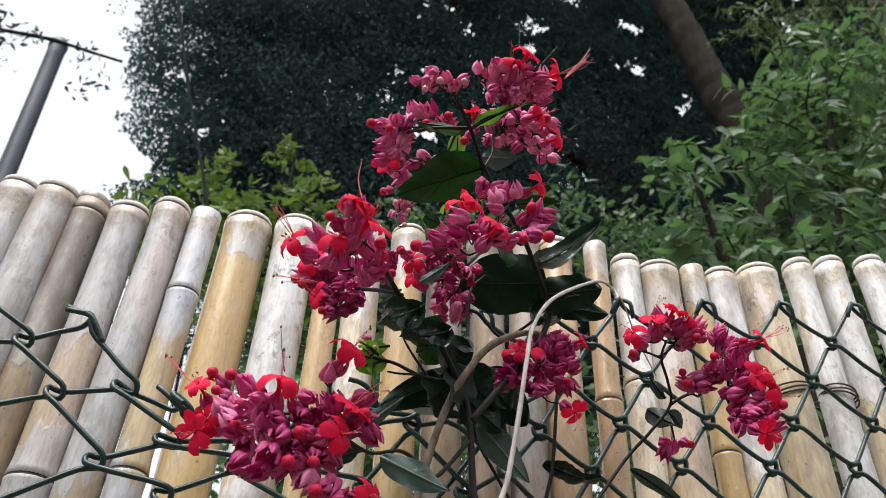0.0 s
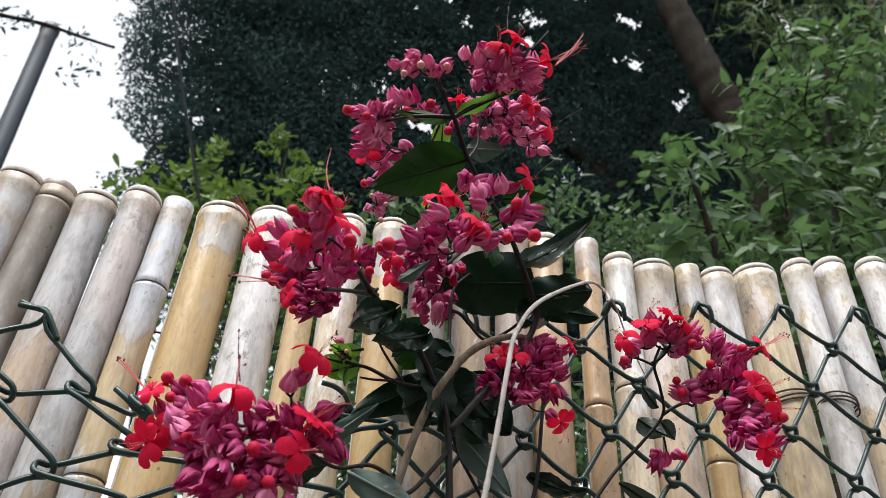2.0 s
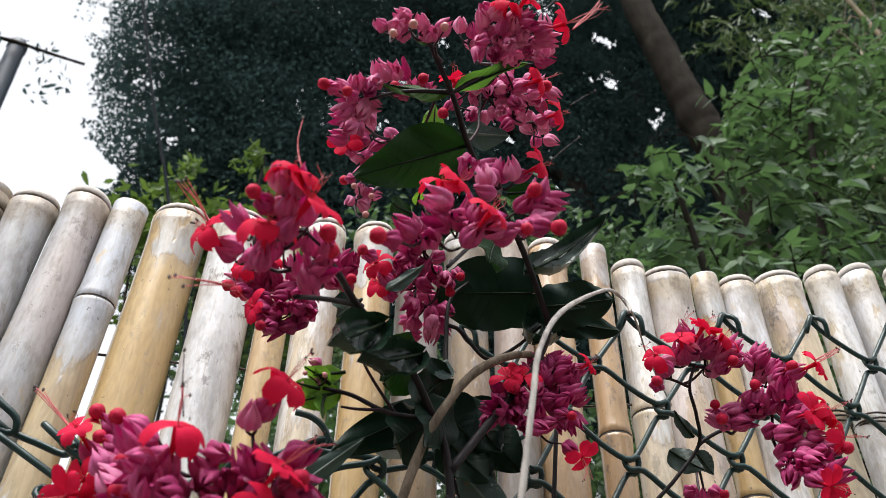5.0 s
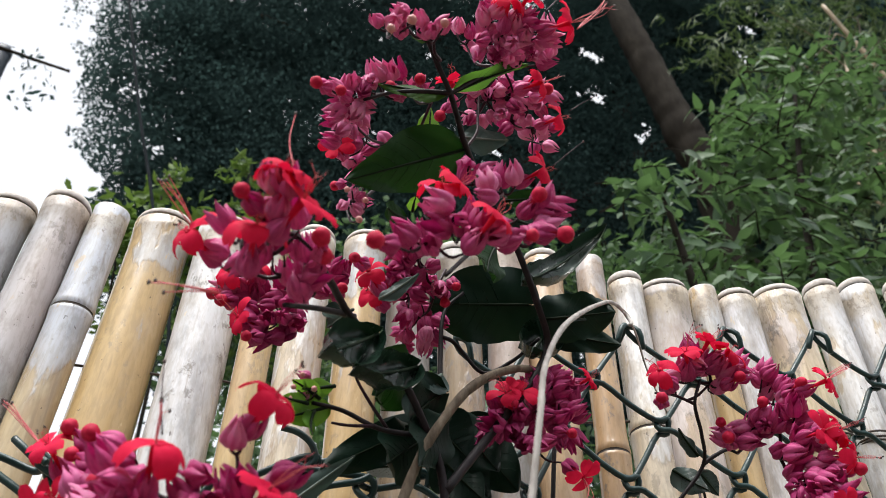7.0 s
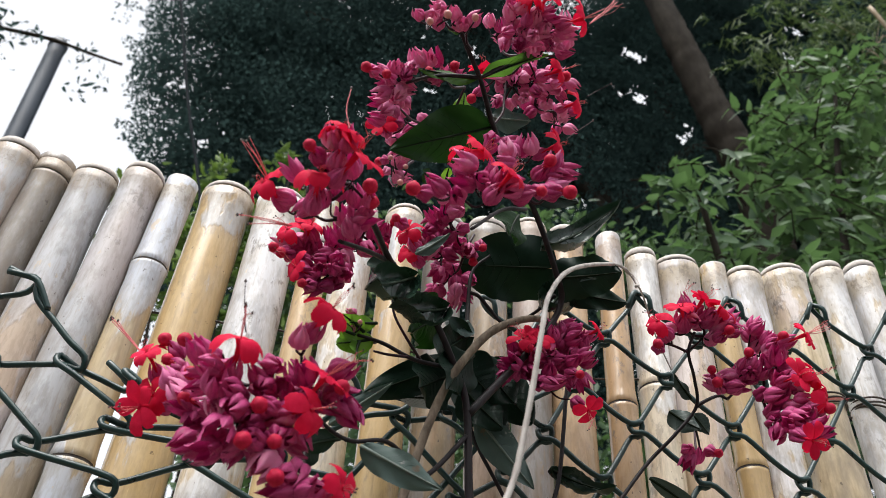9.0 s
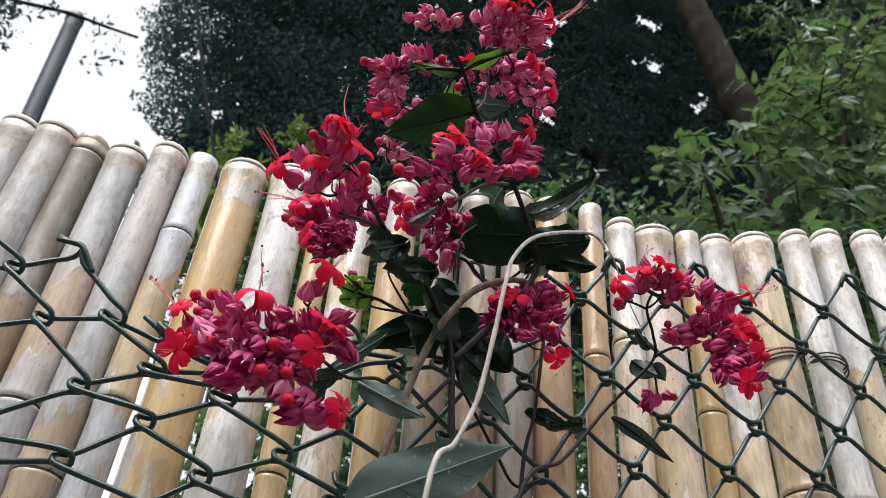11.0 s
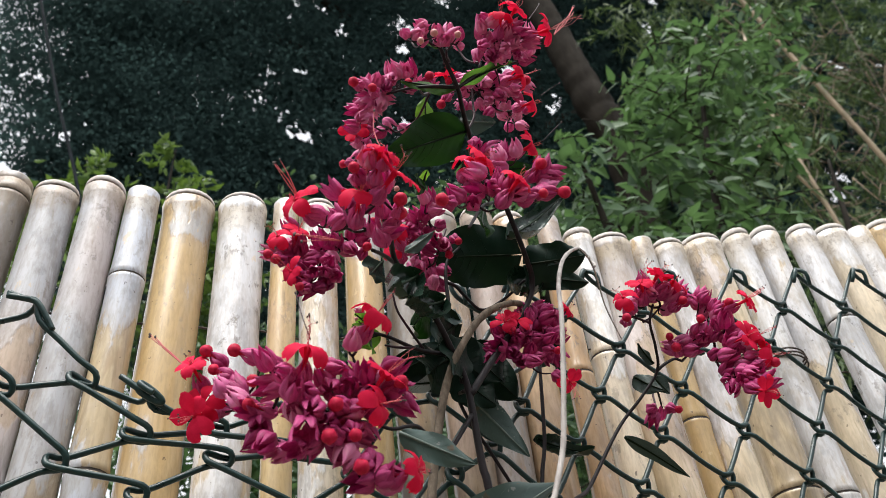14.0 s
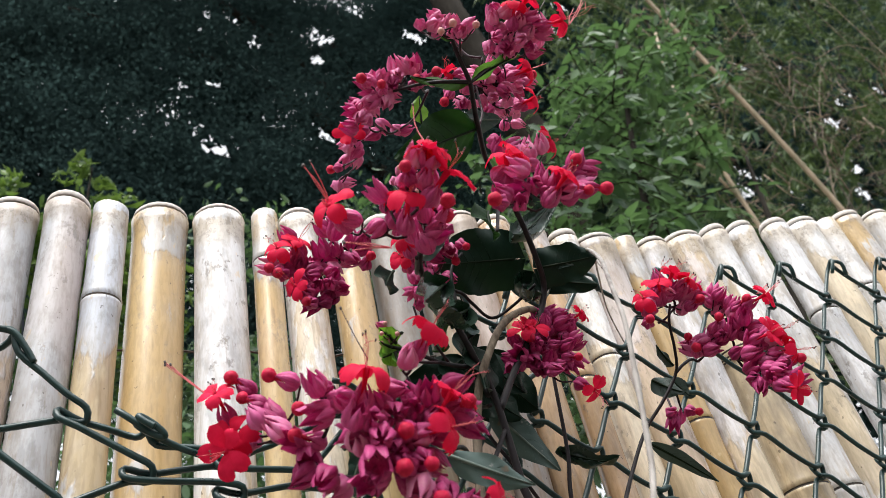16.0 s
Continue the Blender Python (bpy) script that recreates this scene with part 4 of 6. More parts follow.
flower_cluster((0.209, 0.505, 1.752),
    [(0.207, 0.485, 1.746, 0.014), (0.225, 0.485, 1.761, 0.012), (0.22, 0.485, 1.736, 0.012), (0.188, 0.485, 1.731, 0.01), (0.201, 0.485, 1.722, 0.009), (0.229, 0.485, 1.751, 0.007), (0.18, 0.485, 1.722, 0.008)],
    [(0.234, 0.475, 1.76, 0.7, 0.2), (0.193, 0.475, 1.743, -0.1, 0.3), (0.184, 0.475, 1.74, -0.3, 0.3), (0.224, 0.475, 1.699, 0.3, -0.8)],
    [(0.22, 0.475, 1.723), (0.187, 0.475, 1.734)], pale=0.05, size=0.8, dense=0.75, bloom=0.75, seed=11)
flower_cluster((0.288, 0.466, 1.752),
    [(0.28, 0.446, 1.763, 0.008), (0.293, 0.446, 1.767, 0.009), (0.307, 0.446, 1.765, 0.008), (0.263, 0.446, 1.745, 0.005), (0.27, 0.446, 1.754, 0.006), (0.297, 0.446, 1.758, 0.006)],
    [(0.287, 0.436, 1.771, 0, 0.8), (0.3, 0.436, 1.768, 0.5, 0.7), (0.253, 0.436, 1.745, -0.8, 0.3), (0.271, 0.436, 1.761, -0.3, 0.7)],
    [(0.302, 0.436, 1.752), (0.251, 0.436, 1.728)], size=0.8, dense=0.85, bloom=0.8, seed=12)
flower_cluster((0.322, 0.477, 1.732),
    [(0.328, 0.445, 1.761, 0.01), (0.333, 0.439, 1.751, 0.007), (0.319, 0.450, 1.736, 0.011), (0.311, 0.458, 1.732, 0.008), (0.331, 0.438, 1.736, 0.009), (0.334, 0.430, 1.718, 0.009), (0.327, 0.434, 1.696, 0.011), (0.330, 0.427, 1.686, 0.009), (0.326, 0.439, 1.712, 0.008), (0.339, 0.427, 1.697, 0.008)],
    [(0.341, 0.418, 1.747, 0.8, 0.2), (0.329, 0.418, 1.715, 0.2, 0.1), (0.340, 0.418, 1.718, 0.5, 0.2), (0.343, 0.418, 1.703, 0.7, -0.1), (0.327, 0.418, 1.673, 0.2, -0.8)],
    [(0.299, 0.456, 1.735), (0.315, 0.439, 1.741), (0.300, 0.454, 1.725), (0.344, 0.418, 1.697), (0.330, 0.424, 1.747)], size=0.81, dense=0.8, bloom=0.77, seed=13)
flower_cluster((0.094, 0.472, 1.71),
    [(0.075, 0.452, 1.702, 0.003), (0.078, 0.452, 1.71, 0.003)],
    [],
    [(0.07, 0.442, 1.698), (0.073, 0.442, 1.705), (0.069, 0.442, 1.692), (0.079, 0.442, 1.699)], pale=1, cream=True, size=0.42, dense=0.6, seed=14)
flower_cluster((0.325, 0.52, 1.741),
    [(0.305, 0.5, 1.702, 0.005), (0.312, 0.5, 1.701, 0.004)],
    [],
    [(0.318, 0.49, 1.7)], size=0.8, seed=15)


def blade_mesh(length, width, seed, mat, heart=0.0, curl=0.25, torn=0.0):
    """A leaf blade along +y with its upper side to +z: midrib, quilted between the side veins, waved rim."""
    rng = np.random.default_rng(seed)
    nu, nv = 22, 12
    quilt = 0.02 if mat is LEAF_DARK else 0.065 if mat is LEAF_SHEEN else 0.035
    verts, faces = [], []
    wave, phase = rng.uniform(0.05, 0.13), rng.uniform(0, 6)
    for i in range(nu + 1):
        u = i / nu
        w = width / 2 * (math.sin(math.pi * u ** (0.72 - 0.12 * heart)) ** (0.8 - 0.32 * heart)) * (1.0 + 0.05 * math.sin(9 * u + phase))
        w = max(w, 0.0004)
        for k in range(nv + 1):
            s = (k / nv - 0.5) * 2
            edge = 1.0 - torn * max(0.0, rng.uniform(-0.6, 0.25)) if abs(s) == 1 else 1.0
            x = s * w * edge
            y = length * (u + heart * 0.12 * abs(s) * (u - 0.5) * 2 * (u < 0.5))
            vein = abs(((u - 0.22 * abs(s)) * 7) % 1.0 - 0.5)
            z = 0.22 * abs(x) + width * quilt * (0.5 - 2 * vein) * (abs(s) > 0.05) * min(1, 3 * (1 - u))
            z += -curl * length * u * u + wave * width * math.sin(11 * u + 3 * s + phase) * abs(s) ** 2
            if mat is LEAF_SHEEN:
                z += width * (0.30 * abs(s) - 0.55 * s ** 4) + 0.05 * width * math.sin(17 * u + phase) * math.cos(5 * s + phase)
            verts.append((x, y, z))
    grid = np.array(verts).reshape(nu + 1, nv + 1, 3)
    for i in range(nu):
        for k in range(nv):
            a = i * (nv + 1) + k
            faces.append((a, a + 1, a + nv + 2, a + nv + 1))
    veins = []
    for n in range(2, 7):
        for side in (-1, 1):
            line = []
            for m in range(6):
                at, k = min(nu - 0.01, 2 + n * 2.2 + m * 0.5 + 0.05 * m * m), nv // 2 + side * m
                i = int(at)
                line.append(grid[i, k] * (1 - at + i) + grid[i + 1, k] * (at - i))
            veins.append(tube(line, np.linspace(width * 0.006, width * 0.002, 6), 4))
    veins = joined(veins)[:2]
    rib = tube([(0, length * t, -curl * length * t * t - 0.0004) for t in np.linspace(0, 0.97, 8)], np.linspace(0.0010, 0.0003, 8), 5)
    v, f, idx = joined([(verts, faces), rib, veins])
    return mesh_of("leaf", v, f, [mat, VEIN if mat is not LEAF_BROAD else VEIN_PALE, VEIN if mat not in (LEAF_BRIGHT, LEAF_BROAD, LEAF_DARK) else mat], index=idx)


def leaf(base, tip, width, mat=None, heart=0.0, curl=0.2, turn=0.0, torn=0.0, seed=0, label="dark green glossy leaf"):
    b, t = Vector(base), Vector(tip)
    along = (t - b).normalized()
    under = Vector((0.05, -0.9, -0.02)) if mat in (LEAF_SHEEN, LEAF_BROAD) else Vector((0.05, -0.72, -0.55))
    up = -(under - along * under.dot(along)).normalized()
    side = along.cross(up)
    m = Matrix((side, along, up)).transposed().to_4x4()
    m = Matrix.Translation(b) @ m @ Matrix.Rotation(radians(turn), 4, "Y")
    length = (t - b).length * 1.04
    part("leaf", blade_mesh(length, width, seed, mat or LEAF_DARK, heart, curl, torn), plant, label, m)


leaf((0.1347, 0.398, 1.829), (0.077, 0.403, 1.792), 0.033, mat=LEAF_GREEN, curl=0.05, label="large mid-green leaf with clear veins", turn=-14, seed=1)
leaf((0.1305, 0.4511, 1.8915), (0.1284, 0.4445, 1.911), 0.015, mat=LEAF_BRIGHT, curl=0.08, label="small bright young leaf", turn=4, seed=2)
leaf((0.1145, 0.3680, 1.829), (0.083, 0.378, 1.831), 0.0135, mat=LEAF_FRESH, curl=0.10, turn=48, label="narrow fresh green leaf", seed=3)
leaf((0.1155, 0.3675, 1.830), (0.1523, 0.3653, 1.8692), 0.0125, mat=LEAF_FRESH, curl=0.06, turn=52, label="narrow fresh green leaf", seed=4)
leaf((0.0968, 0.3493, 1.8386), (0.0901, 0.3545, 1.8469), 0.0042, mat=LEAF_FRESH, turn=20, label="narrow fresh green leaf", seed=74)
leaf((0.1375, 0.411, 1.853), (0.1615, 0.410, 1.8575), 0.017, mat=LEAF_BROAD, turn=24, curl=0.12, label="small silvery grey-green leaf", seed=5)
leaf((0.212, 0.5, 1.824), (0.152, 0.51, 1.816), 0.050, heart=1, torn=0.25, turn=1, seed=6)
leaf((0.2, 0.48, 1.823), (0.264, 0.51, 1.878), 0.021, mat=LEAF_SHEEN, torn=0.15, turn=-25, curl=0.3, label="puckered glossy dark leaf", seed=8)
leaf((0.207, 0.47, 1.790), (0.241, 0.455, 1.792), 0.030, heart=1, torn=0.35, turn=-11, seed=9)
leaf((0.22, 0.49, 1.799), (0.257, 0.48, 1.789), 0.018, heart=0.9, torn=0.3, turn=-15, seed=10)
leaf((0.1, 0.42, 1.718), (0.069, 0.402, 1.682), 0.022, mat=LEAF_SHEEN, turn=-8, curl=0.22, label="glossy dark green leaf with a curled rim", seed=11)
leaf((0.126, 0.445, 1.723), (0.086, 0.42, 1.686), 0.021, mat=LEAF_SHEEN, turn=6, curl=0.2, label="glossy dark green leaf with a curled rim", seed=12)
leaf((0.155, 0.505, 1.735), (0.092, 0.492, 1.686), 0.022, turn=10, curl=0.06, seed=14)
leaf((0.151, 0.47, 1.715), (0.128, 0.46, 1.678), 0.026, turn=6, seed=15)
leaf((0.084, 0.423, 1.618), (0.120, 0.418, 1.602), 0.016, mat=LEAF_BROAD, turn=12, curl=0.05, label="grey-green pointed leaf", seed=16)
leaf((0.082, 0.405, 1.54), (0.174, 0.44, 1.606), 0.035, mat=LEAF_BROAD, turn=12, curl=0.03, label="large broad grey-green leaf", seed=17)
leaf((0.165, 0.504, 1.698), (0.199, 0.502, 1.658), 0.020, mat=LEAF_BROAD, turn=30, curl=0.1, label="grey-green drooping leaf", seed=18)
leaf((0.271, 0.495, 1.676), (0.315, 0.497, 1.656), 0.0105, mat=LEAF_CRUMPLED, turn=30, curl=0.10, label="narrow drooping grey-green leaf", seed=19)
leaf((0.287, 0.49, 1.722), (0.303, 0.487, 1.709), 0.016, mat=LEAF_CRUMPLED, turn=-14, curl=0.3, torn=0.3, label="crumpled grey-green leaf", seed=20)
leaf((0.220, 0.524, 1.685), (0.254, 0.526, 1.672), 0.016, mat=LEAF_SHEEN, turn=-18, curl=0.25, torn=0.3, seed=21)
leaf((0.09, 0.46, 1.703), (0.067, 0.45, 1.685), 0.014, mat=LEAF_BRIGHT, label="puckered young green leaf", turn=19, seed=22)
leaf((0.091, 0.46, 1.714), (0.072, 0.45, 1.701), 0.009, mat=LEAF_BRIGHT, label="puckered young green leaf", turn=15, seed=23)
leaf((0.173, 0.44, 1.844), (0.201, 0.43, 1.847), 0.011, mat=LEAF_GREEN, turn=11, seed=24)
leaf((0.177, 0.44, 1.831), (0.201, 0.42, 1.806), 0.016, turn=7, seed=25)
leaf((0.11, 0.42, 1.791), (0.09, 0.4, 1.774), 0.013, mat=LEAF_GREEN, turn=3, seed=26)
leaf((0.119, 0.44, 1.818), (0.117, 0.43, 1.82), 0.007, mat=LEAF_BRIGHT, label="small bright young leaf", turn=-1, seed=27)
leaf((0.077, 0.44, 1.629), (0.049, 0.42, 1.609), 0.011, turn=-5, seed=28)
leaf((0.051, 0.45, 1.626), (0.038, 0.44, 1.604), 0.01, turn=-9, seed=29)
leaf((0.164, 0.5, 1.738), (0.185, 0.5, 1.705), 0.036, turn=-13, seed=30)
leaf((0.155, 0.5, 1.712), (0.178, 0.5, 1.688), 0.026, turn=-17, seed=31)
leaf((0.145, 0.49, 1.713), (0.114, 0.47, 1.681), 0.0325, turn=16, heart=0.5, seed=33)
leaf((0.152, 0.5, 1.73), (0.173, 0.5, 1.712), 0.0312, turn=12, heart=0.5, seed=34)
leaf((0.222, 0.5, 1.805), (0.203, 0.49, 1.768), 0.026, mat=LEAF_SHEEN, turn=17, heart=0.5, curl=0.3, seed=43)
leaf((0.179, 0.47, 1.836), (0.163, 0.46, 1.8), 0.0273, mat=LEAF_GREEN, turn=1, heart=0.5, seed=47)
leaf((0.076, 0.5, 1.661), (0.063, 0.49, 1.636), 0.0156, turn=-3, heart=0.5, seed=48)
leaf((0.134, 0.475, 1.742), (0.106, 0.46, 1.713), 0.032, mat=LEAF_GREEN, turn=-11, heart=0.5, curl=0.15, label="olive-green leaf against the light", seed=50)
leaf((0.150, 0.48, 1.735), (0.124, 0.47, 1.708), 0.030, turn=-15, heart=0.5, seed=51)
leaf((0.150, 0.48, 1.746), (0.136, 0.475, 1.730), 0.018, mat=LEAF_BROAD, turn=18, heart=0.5, label="small grey-green leaf", seed=53)
leaf((0.147, 0.515, 1.712), (0.119, 0.505, 1.700), 0.015, mat=LEAF_PALE, curl=0.0, label="bleached grey dead leaf", turn=-10, seed=60)
leaf((0.084, 0.455, 1.703), (0.069, 0.445, 1.705), 0.009, mat=LEAF_BRIGHT, label="puckered young green leaf", turn=-14, seed=61)
leaf((0.082, 0.455, 1.696), (0.077, 0.445, 1.676), 0.009, mat=LEAF_BRIGHT, label="puckered young green leaf", turn=-18, seed=62)
leaf((0.078, 0.45, 1.696), (0.064, 0.44, 1.69), 0.008, mat=LEAF_BRIGHT, label="puckered young green leaf", turn=19, seed=63)
leaf((0.304, 0.49, 1.724), (0.314, 0.488, 1.712), 0.011, mat=LEAF_CRUMPLED, turn=35, curl=0.4, torn=0.3, label="crumpled grey-green leaf", seed=65)


leaf((0.098, 0.47, 1.768), (0.081, 0.46, 1.742), 0.018, turn=10, seed=66)
leaf((0.108, 0.455, 1.766), (0.126, 0.45, 1.780), 0.009, mat=LEAF_BROAD, turn=-12, label="small grey-green leaf", seed=67)
leaf((0.078, 0.49, 1.664), (0.106, 0.48, 1.690), 0.010, mat=LEAF_BROAD, turn=14, curl=0.08, label="narrow grey-green leaf", seed=68)
leaf((0.2915, 0.471, 1.721), (0.2795, 0.4696, 1.733), 0.009, mat=LEAF_CRUMPLED, turn=20, curl=0.15, label="crumpled grey-green leaf", seed=69)
leaf((0.205, 0.47, 1.800), (0.228, 0.465, 1.788), 0.012, mat=LEAF_BROAD, turn=9, label="small grey-green leaf", seed=70)


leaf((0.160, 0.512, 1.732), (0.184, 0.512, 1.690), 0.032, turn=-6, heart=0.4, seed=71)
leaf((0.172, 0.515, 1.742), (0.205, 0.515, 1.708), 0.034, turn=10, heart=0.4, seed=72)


def stem(points, r0, r1, mat=None, name="stem", sides=8, label="", knobs=0.0, seed=0):
    rng = np.random.default_rng(seed)
    p = spline(points, 8)
    r = np.linspace(r0, r1, len(p))
    if knobs:
        r = r * (1 + knobs * rng.normal(0, 1, len(p)).clip(-1, 1.5))
    v, f = tube(p, r, sides)
    part(name, mesh_of(name, v, f, mat or STEM), plant, label)


stem([(0.17, 0.48, -0.05), (0.16, 0.48, 0.8), (0.157, 0.475, 1.35), (0.154, 0.47, 1.59), (0.151, 0.47, 1.633), (0.148, 0.47, 1.68), (0.139, 0.465, 1.7), (0.119, 0.45, 1.721), (0.088, 0.42, 1.724), (0.069, 0.38, 1.71), (0.05, 0.345, 1.697)], 0.0028, 0.0014, seed=0)
stem([(0.149, 0.47, 1.676), (0.174, 0.48, 1.713), (0.201, 0.48, 1.753), (0.21, 0.475, 1.777), (0.199, 0.46, 1.789), (0.178, 0.44, 1.812), (0.155, 0.424, 1.830), (0.133, 0.395, 1.827), (0.123, 0.380, 1.829), (0.1148, 0.3675, 1.8294), (0.105, 0.358, 1.836), (0.0968, 0.3493, 1.8400), (0.090, 0.344, 1.836)], 0.0024, 0.0011, seed=1)
stem([(0.149, 0.47, 1.663), (0.125, 0.46, 1.63), (0.112, 0.45, 1.632), (0.096, 0.43, 1.627), (0.077, 0.42, 1.618), (0.057, 0.41, 1.622)], 0.0014, 0.0009, seed=2)
stem([(0.1148, 0.3675, 1.8294), (0.124, 0.366, 1.840), (0.1345, 0.366, 1.8515), (0.144, 0.364, 1.862), (0.150, 0.362, 1.870)], 0.0014, 0.0009, seed=3)
stem([(0.133, 0.396, 1.826), (0.139, 0.395, 1.840), (0.140, 0.395, 1.854), (0.142, 0.395, 1.887)], 0.0009, 0.0007, STALK, seed=20)
stem([(0.1148, 0.3675, 1.8294), (0.100, 0.369, 1.8265), (0.088, 0.377, 1.830), (0.078, 0.392, 1.838)], 0.0014, 0.0008, seed=4)
stem([(0.18, 0.46, 1.833), (0.149, 0.42, 1.785), (0.121, 0.39, 1.734)], 0.0014, 0.0009, seed=5)
stem([(0.091, 0.43, 1.733), (0.069, 0.39, 1.702), (0.052, 0.36, 1.677)], 0.0014, 0.0009, seed=6)
stem([(0.165, 0.475, 1.2), (0.17, 0.465, 1.45), (0.191, 0.46, 1.589), (0.233, 0.49, 1.635), (0.268, 0.495, 1.682), (0.286, 0.486, 1.703), (0.2990, 0.478, 1.7215), (0.2905, 0.463, 1.730), (0.2796, 0.449, 1.738), (0.284, 0.446, 1.752)], 0.0015, 0.0009, seed=7)
stem([(0.2990, 0.478, 1.7215), (0.306, 0.477, 1.727), (0.316, 0.477, 1.733), (0.322, 0.477, 1.732)], 0.0013, 0.0009, seed=8)
stem([(0.300, 0.486, 1.718), (0.306, 0.492, 1.712), (0.310, 0.497, 1.704)], 0.0009, 0.0006, seed=17)
stem([(0.118, 0.461, 1.697), (0.107, 0.455, 1.706), (0.099, 0.452, 1.716), (0.096, 0.450, 1.726)], 0.0009, 0.0006, STALK, seed=18)
stem([(0.112, 0.460, 1.697), (0.098, 0.455, 1.692), (0.090, 0.452, 1.690)], 0.0009, 0.0006, STALK, seed=19)
stem([(0.2796, 0.449, 1.738), (0.270, 0.452, 1.743), (0.261, 0.456, 1.745)], 0.0009, 0.0006, STALK, seed=9)
stem([(0.149, 0.478, 1.690), (0.153, 0.49, 1.73), (0.156, 0.50, 1.771), (0.158, 0.50, 1.804), (0.170, 0.50, 1.822)], 0.0018, 0.0010, seed=10)
stem([(0.157, 0.50, 1.786), (0.164, 0.502, 1.786), (0.172, 0.505, 1.781), (0.184, 0.505, 1.771), (0.200, 0.50, 1.780), (0.208, 0.48, 1.784)], 0.0013, 0.0010, seed=14)
stem([(0.150, 0.48, 1.685), (0.165, 0.52, 1.706), (0.172, 0.522, 1.690), (0.183, 0.52, 1.669), (0.200, 0.525, 1.646), (0.215, 0.53, 1.630), (0.235, 0.535, 1.640)], 0.0013, 0.0011, seed=15)
stem([(0.236, 0.52, 1.76), (0.232, 0.52, 1.741), (0.225, 0.52, 1.682), (0.216, 0.52, 1.634), (0.21, 0.515, 1.50), (0.20, 0.50, 0.9), (0.19, 0.49, -0.05)], 0.0012, 0.0016, seed=16)
stem([(0.14, 0.465, 1.7), (0.115, 0.46, 1.696), (0.096, 0.46, 1.702), (0.081, 0.455, 1.7)], 0.0014, 0.0009, seed=11)
stem([(0.13, 0.47, -0.05), (0.115, 0.46, 0.8), (0.1, 0.44, 1.4), (0.104, 0.44, 1.564), (0.113, 0.45, 1.616), (0.13, 0.46, 1.676), (0.146, 0.46, 1.71), (0.165, 0.465, 1.736), (0.193, 0.475, 1.757), (0.225, 0.5, 1.773)], 0.0027, 0.0022, mat=BARK_VINE, name="woody_stem", label="thick grey-brown woody stem", knobs=0.05, seed=12)
stem([(0.1, 0.42, 0), (0.095, 0.36, 0.9), (0.098, 0.335, 1.4), (0.105, 0.338, 1.526), (0.117, 0.343, 1.551), (0.126, 0.345, 1.573), (0.13, 0.345, 1.591), (0.134, 0.344, 1.615), (0.138, 0.343, 1.642), (0.146, 0.351, 1.67), (0.172, 0.378, 1.714), (0.24, 0.455, 1.8), (0.263, 0.476, 1.815), (0.266, 0.474, 1.806), (0.262, 0.47, 1.8)], 0.0013, 0.0011, mat=TWIG, name="dry_twig", label="pale dry twig with a hooked tip", knobs=0.06, seed=40)
stem([(0.262, 0.474, 1.812), (0.285, 0.50, 1.822), (0.31, 0.53, 1.815), (0.335, 0.55, 1.795)], 0.0008, 0.0005, mat=TWIG, name="tendril", seed=41)


def stamens(start, end, count, seed, mat=None):
    """Long thin filaments that stand out of one flower, with dark tips."""
    rng = np.random.default_rng(seed)
    a, b = np.array(start), np.array(end)
    span = np.linalg.norm(b - a)
    for n in range(count):
        tip = b + rng.normal(0, 0.10 * span, 3) * (count > 1)
        p = spline([a, (a + tip) / 2 + rng.normal(0, 0.025 * span, 3), tip], 6)
        v, f, idx = joined([tube(p, np.linspace(0.00030, 0.00018, len(p)), 5), ball(0.0006, tip, 4, 6, 1.6)])
        part("stamen", mesh_of("stamen", v, f, [mat or STAMEN, ANTHER], index=idx), plant, "long thin red filament with a dark tip")


stamens((-0.017, 0.441, 1.650), (-0.036, 0.442, 1.668), 4, 1)
stamens((0.044, 0.318, 1.699), (0.041, 0.318, 1.727), 1, 2)
stamens((0.134, 0.325, 1.862), (0.135, 0.325, 1.893), 1, 3, STALK)
stamens((0.151, 0.330, 1.864), (0.163, 0.330, 1.887), 1, 4, STALK)
stamens((0.164, 0.325, 1.848), (0.185, 0.325, 1.880), 4, 5)
stamens((0.203, 0.406, 1.897), (0.219, 0.400, 1.911), 1, 6, STALK)
stamens((0.162, 0.360, 1.787), (0.180, 0.360, 1.811), 1, 7, STALK)
stamens((0.030, 0.340, 1.661), (0.012, 0.340, 1.660), 3, 8)
stamens((0.018, 0.365, 1.704), (0.003, 0.350, 1.716), 4, 9)
stamens((0.360, 0.437, 1.766), (0.388, 0.445, 1.786), 3, 10)
stamens((0.023, 0.362, 1.622), (0.018, 0.370, 1.652), 1, 11, STALK)

# ---- post, cable and trees behind ----
def build_post():
    post = thing("metal_post", (-1.262, 3.45, 0), label="grey painted metal post with a collar near its top", category="post")
    def at(z):
        return (-1.279 + 0.049 * (5.31 - z), 3.45, z)
    v, f = tube([at(z) for z in (-0.1, 2.6, 5.25, 5.31, 5.33)], [0.047, 0.046, 0.044, 0.044, 0.036], 20)
    part("shaft", mesh_of("shaft", v, f, POST), post)
    v, f = tube([at(z) for z in (5.262, 5.266, 5.306, 5.31)], [0.044, 0.049, 0.049, 0.044], 20)
    part("collar", mesh_of("collar", v, f, POST), post, "bolted collar")


build_post()


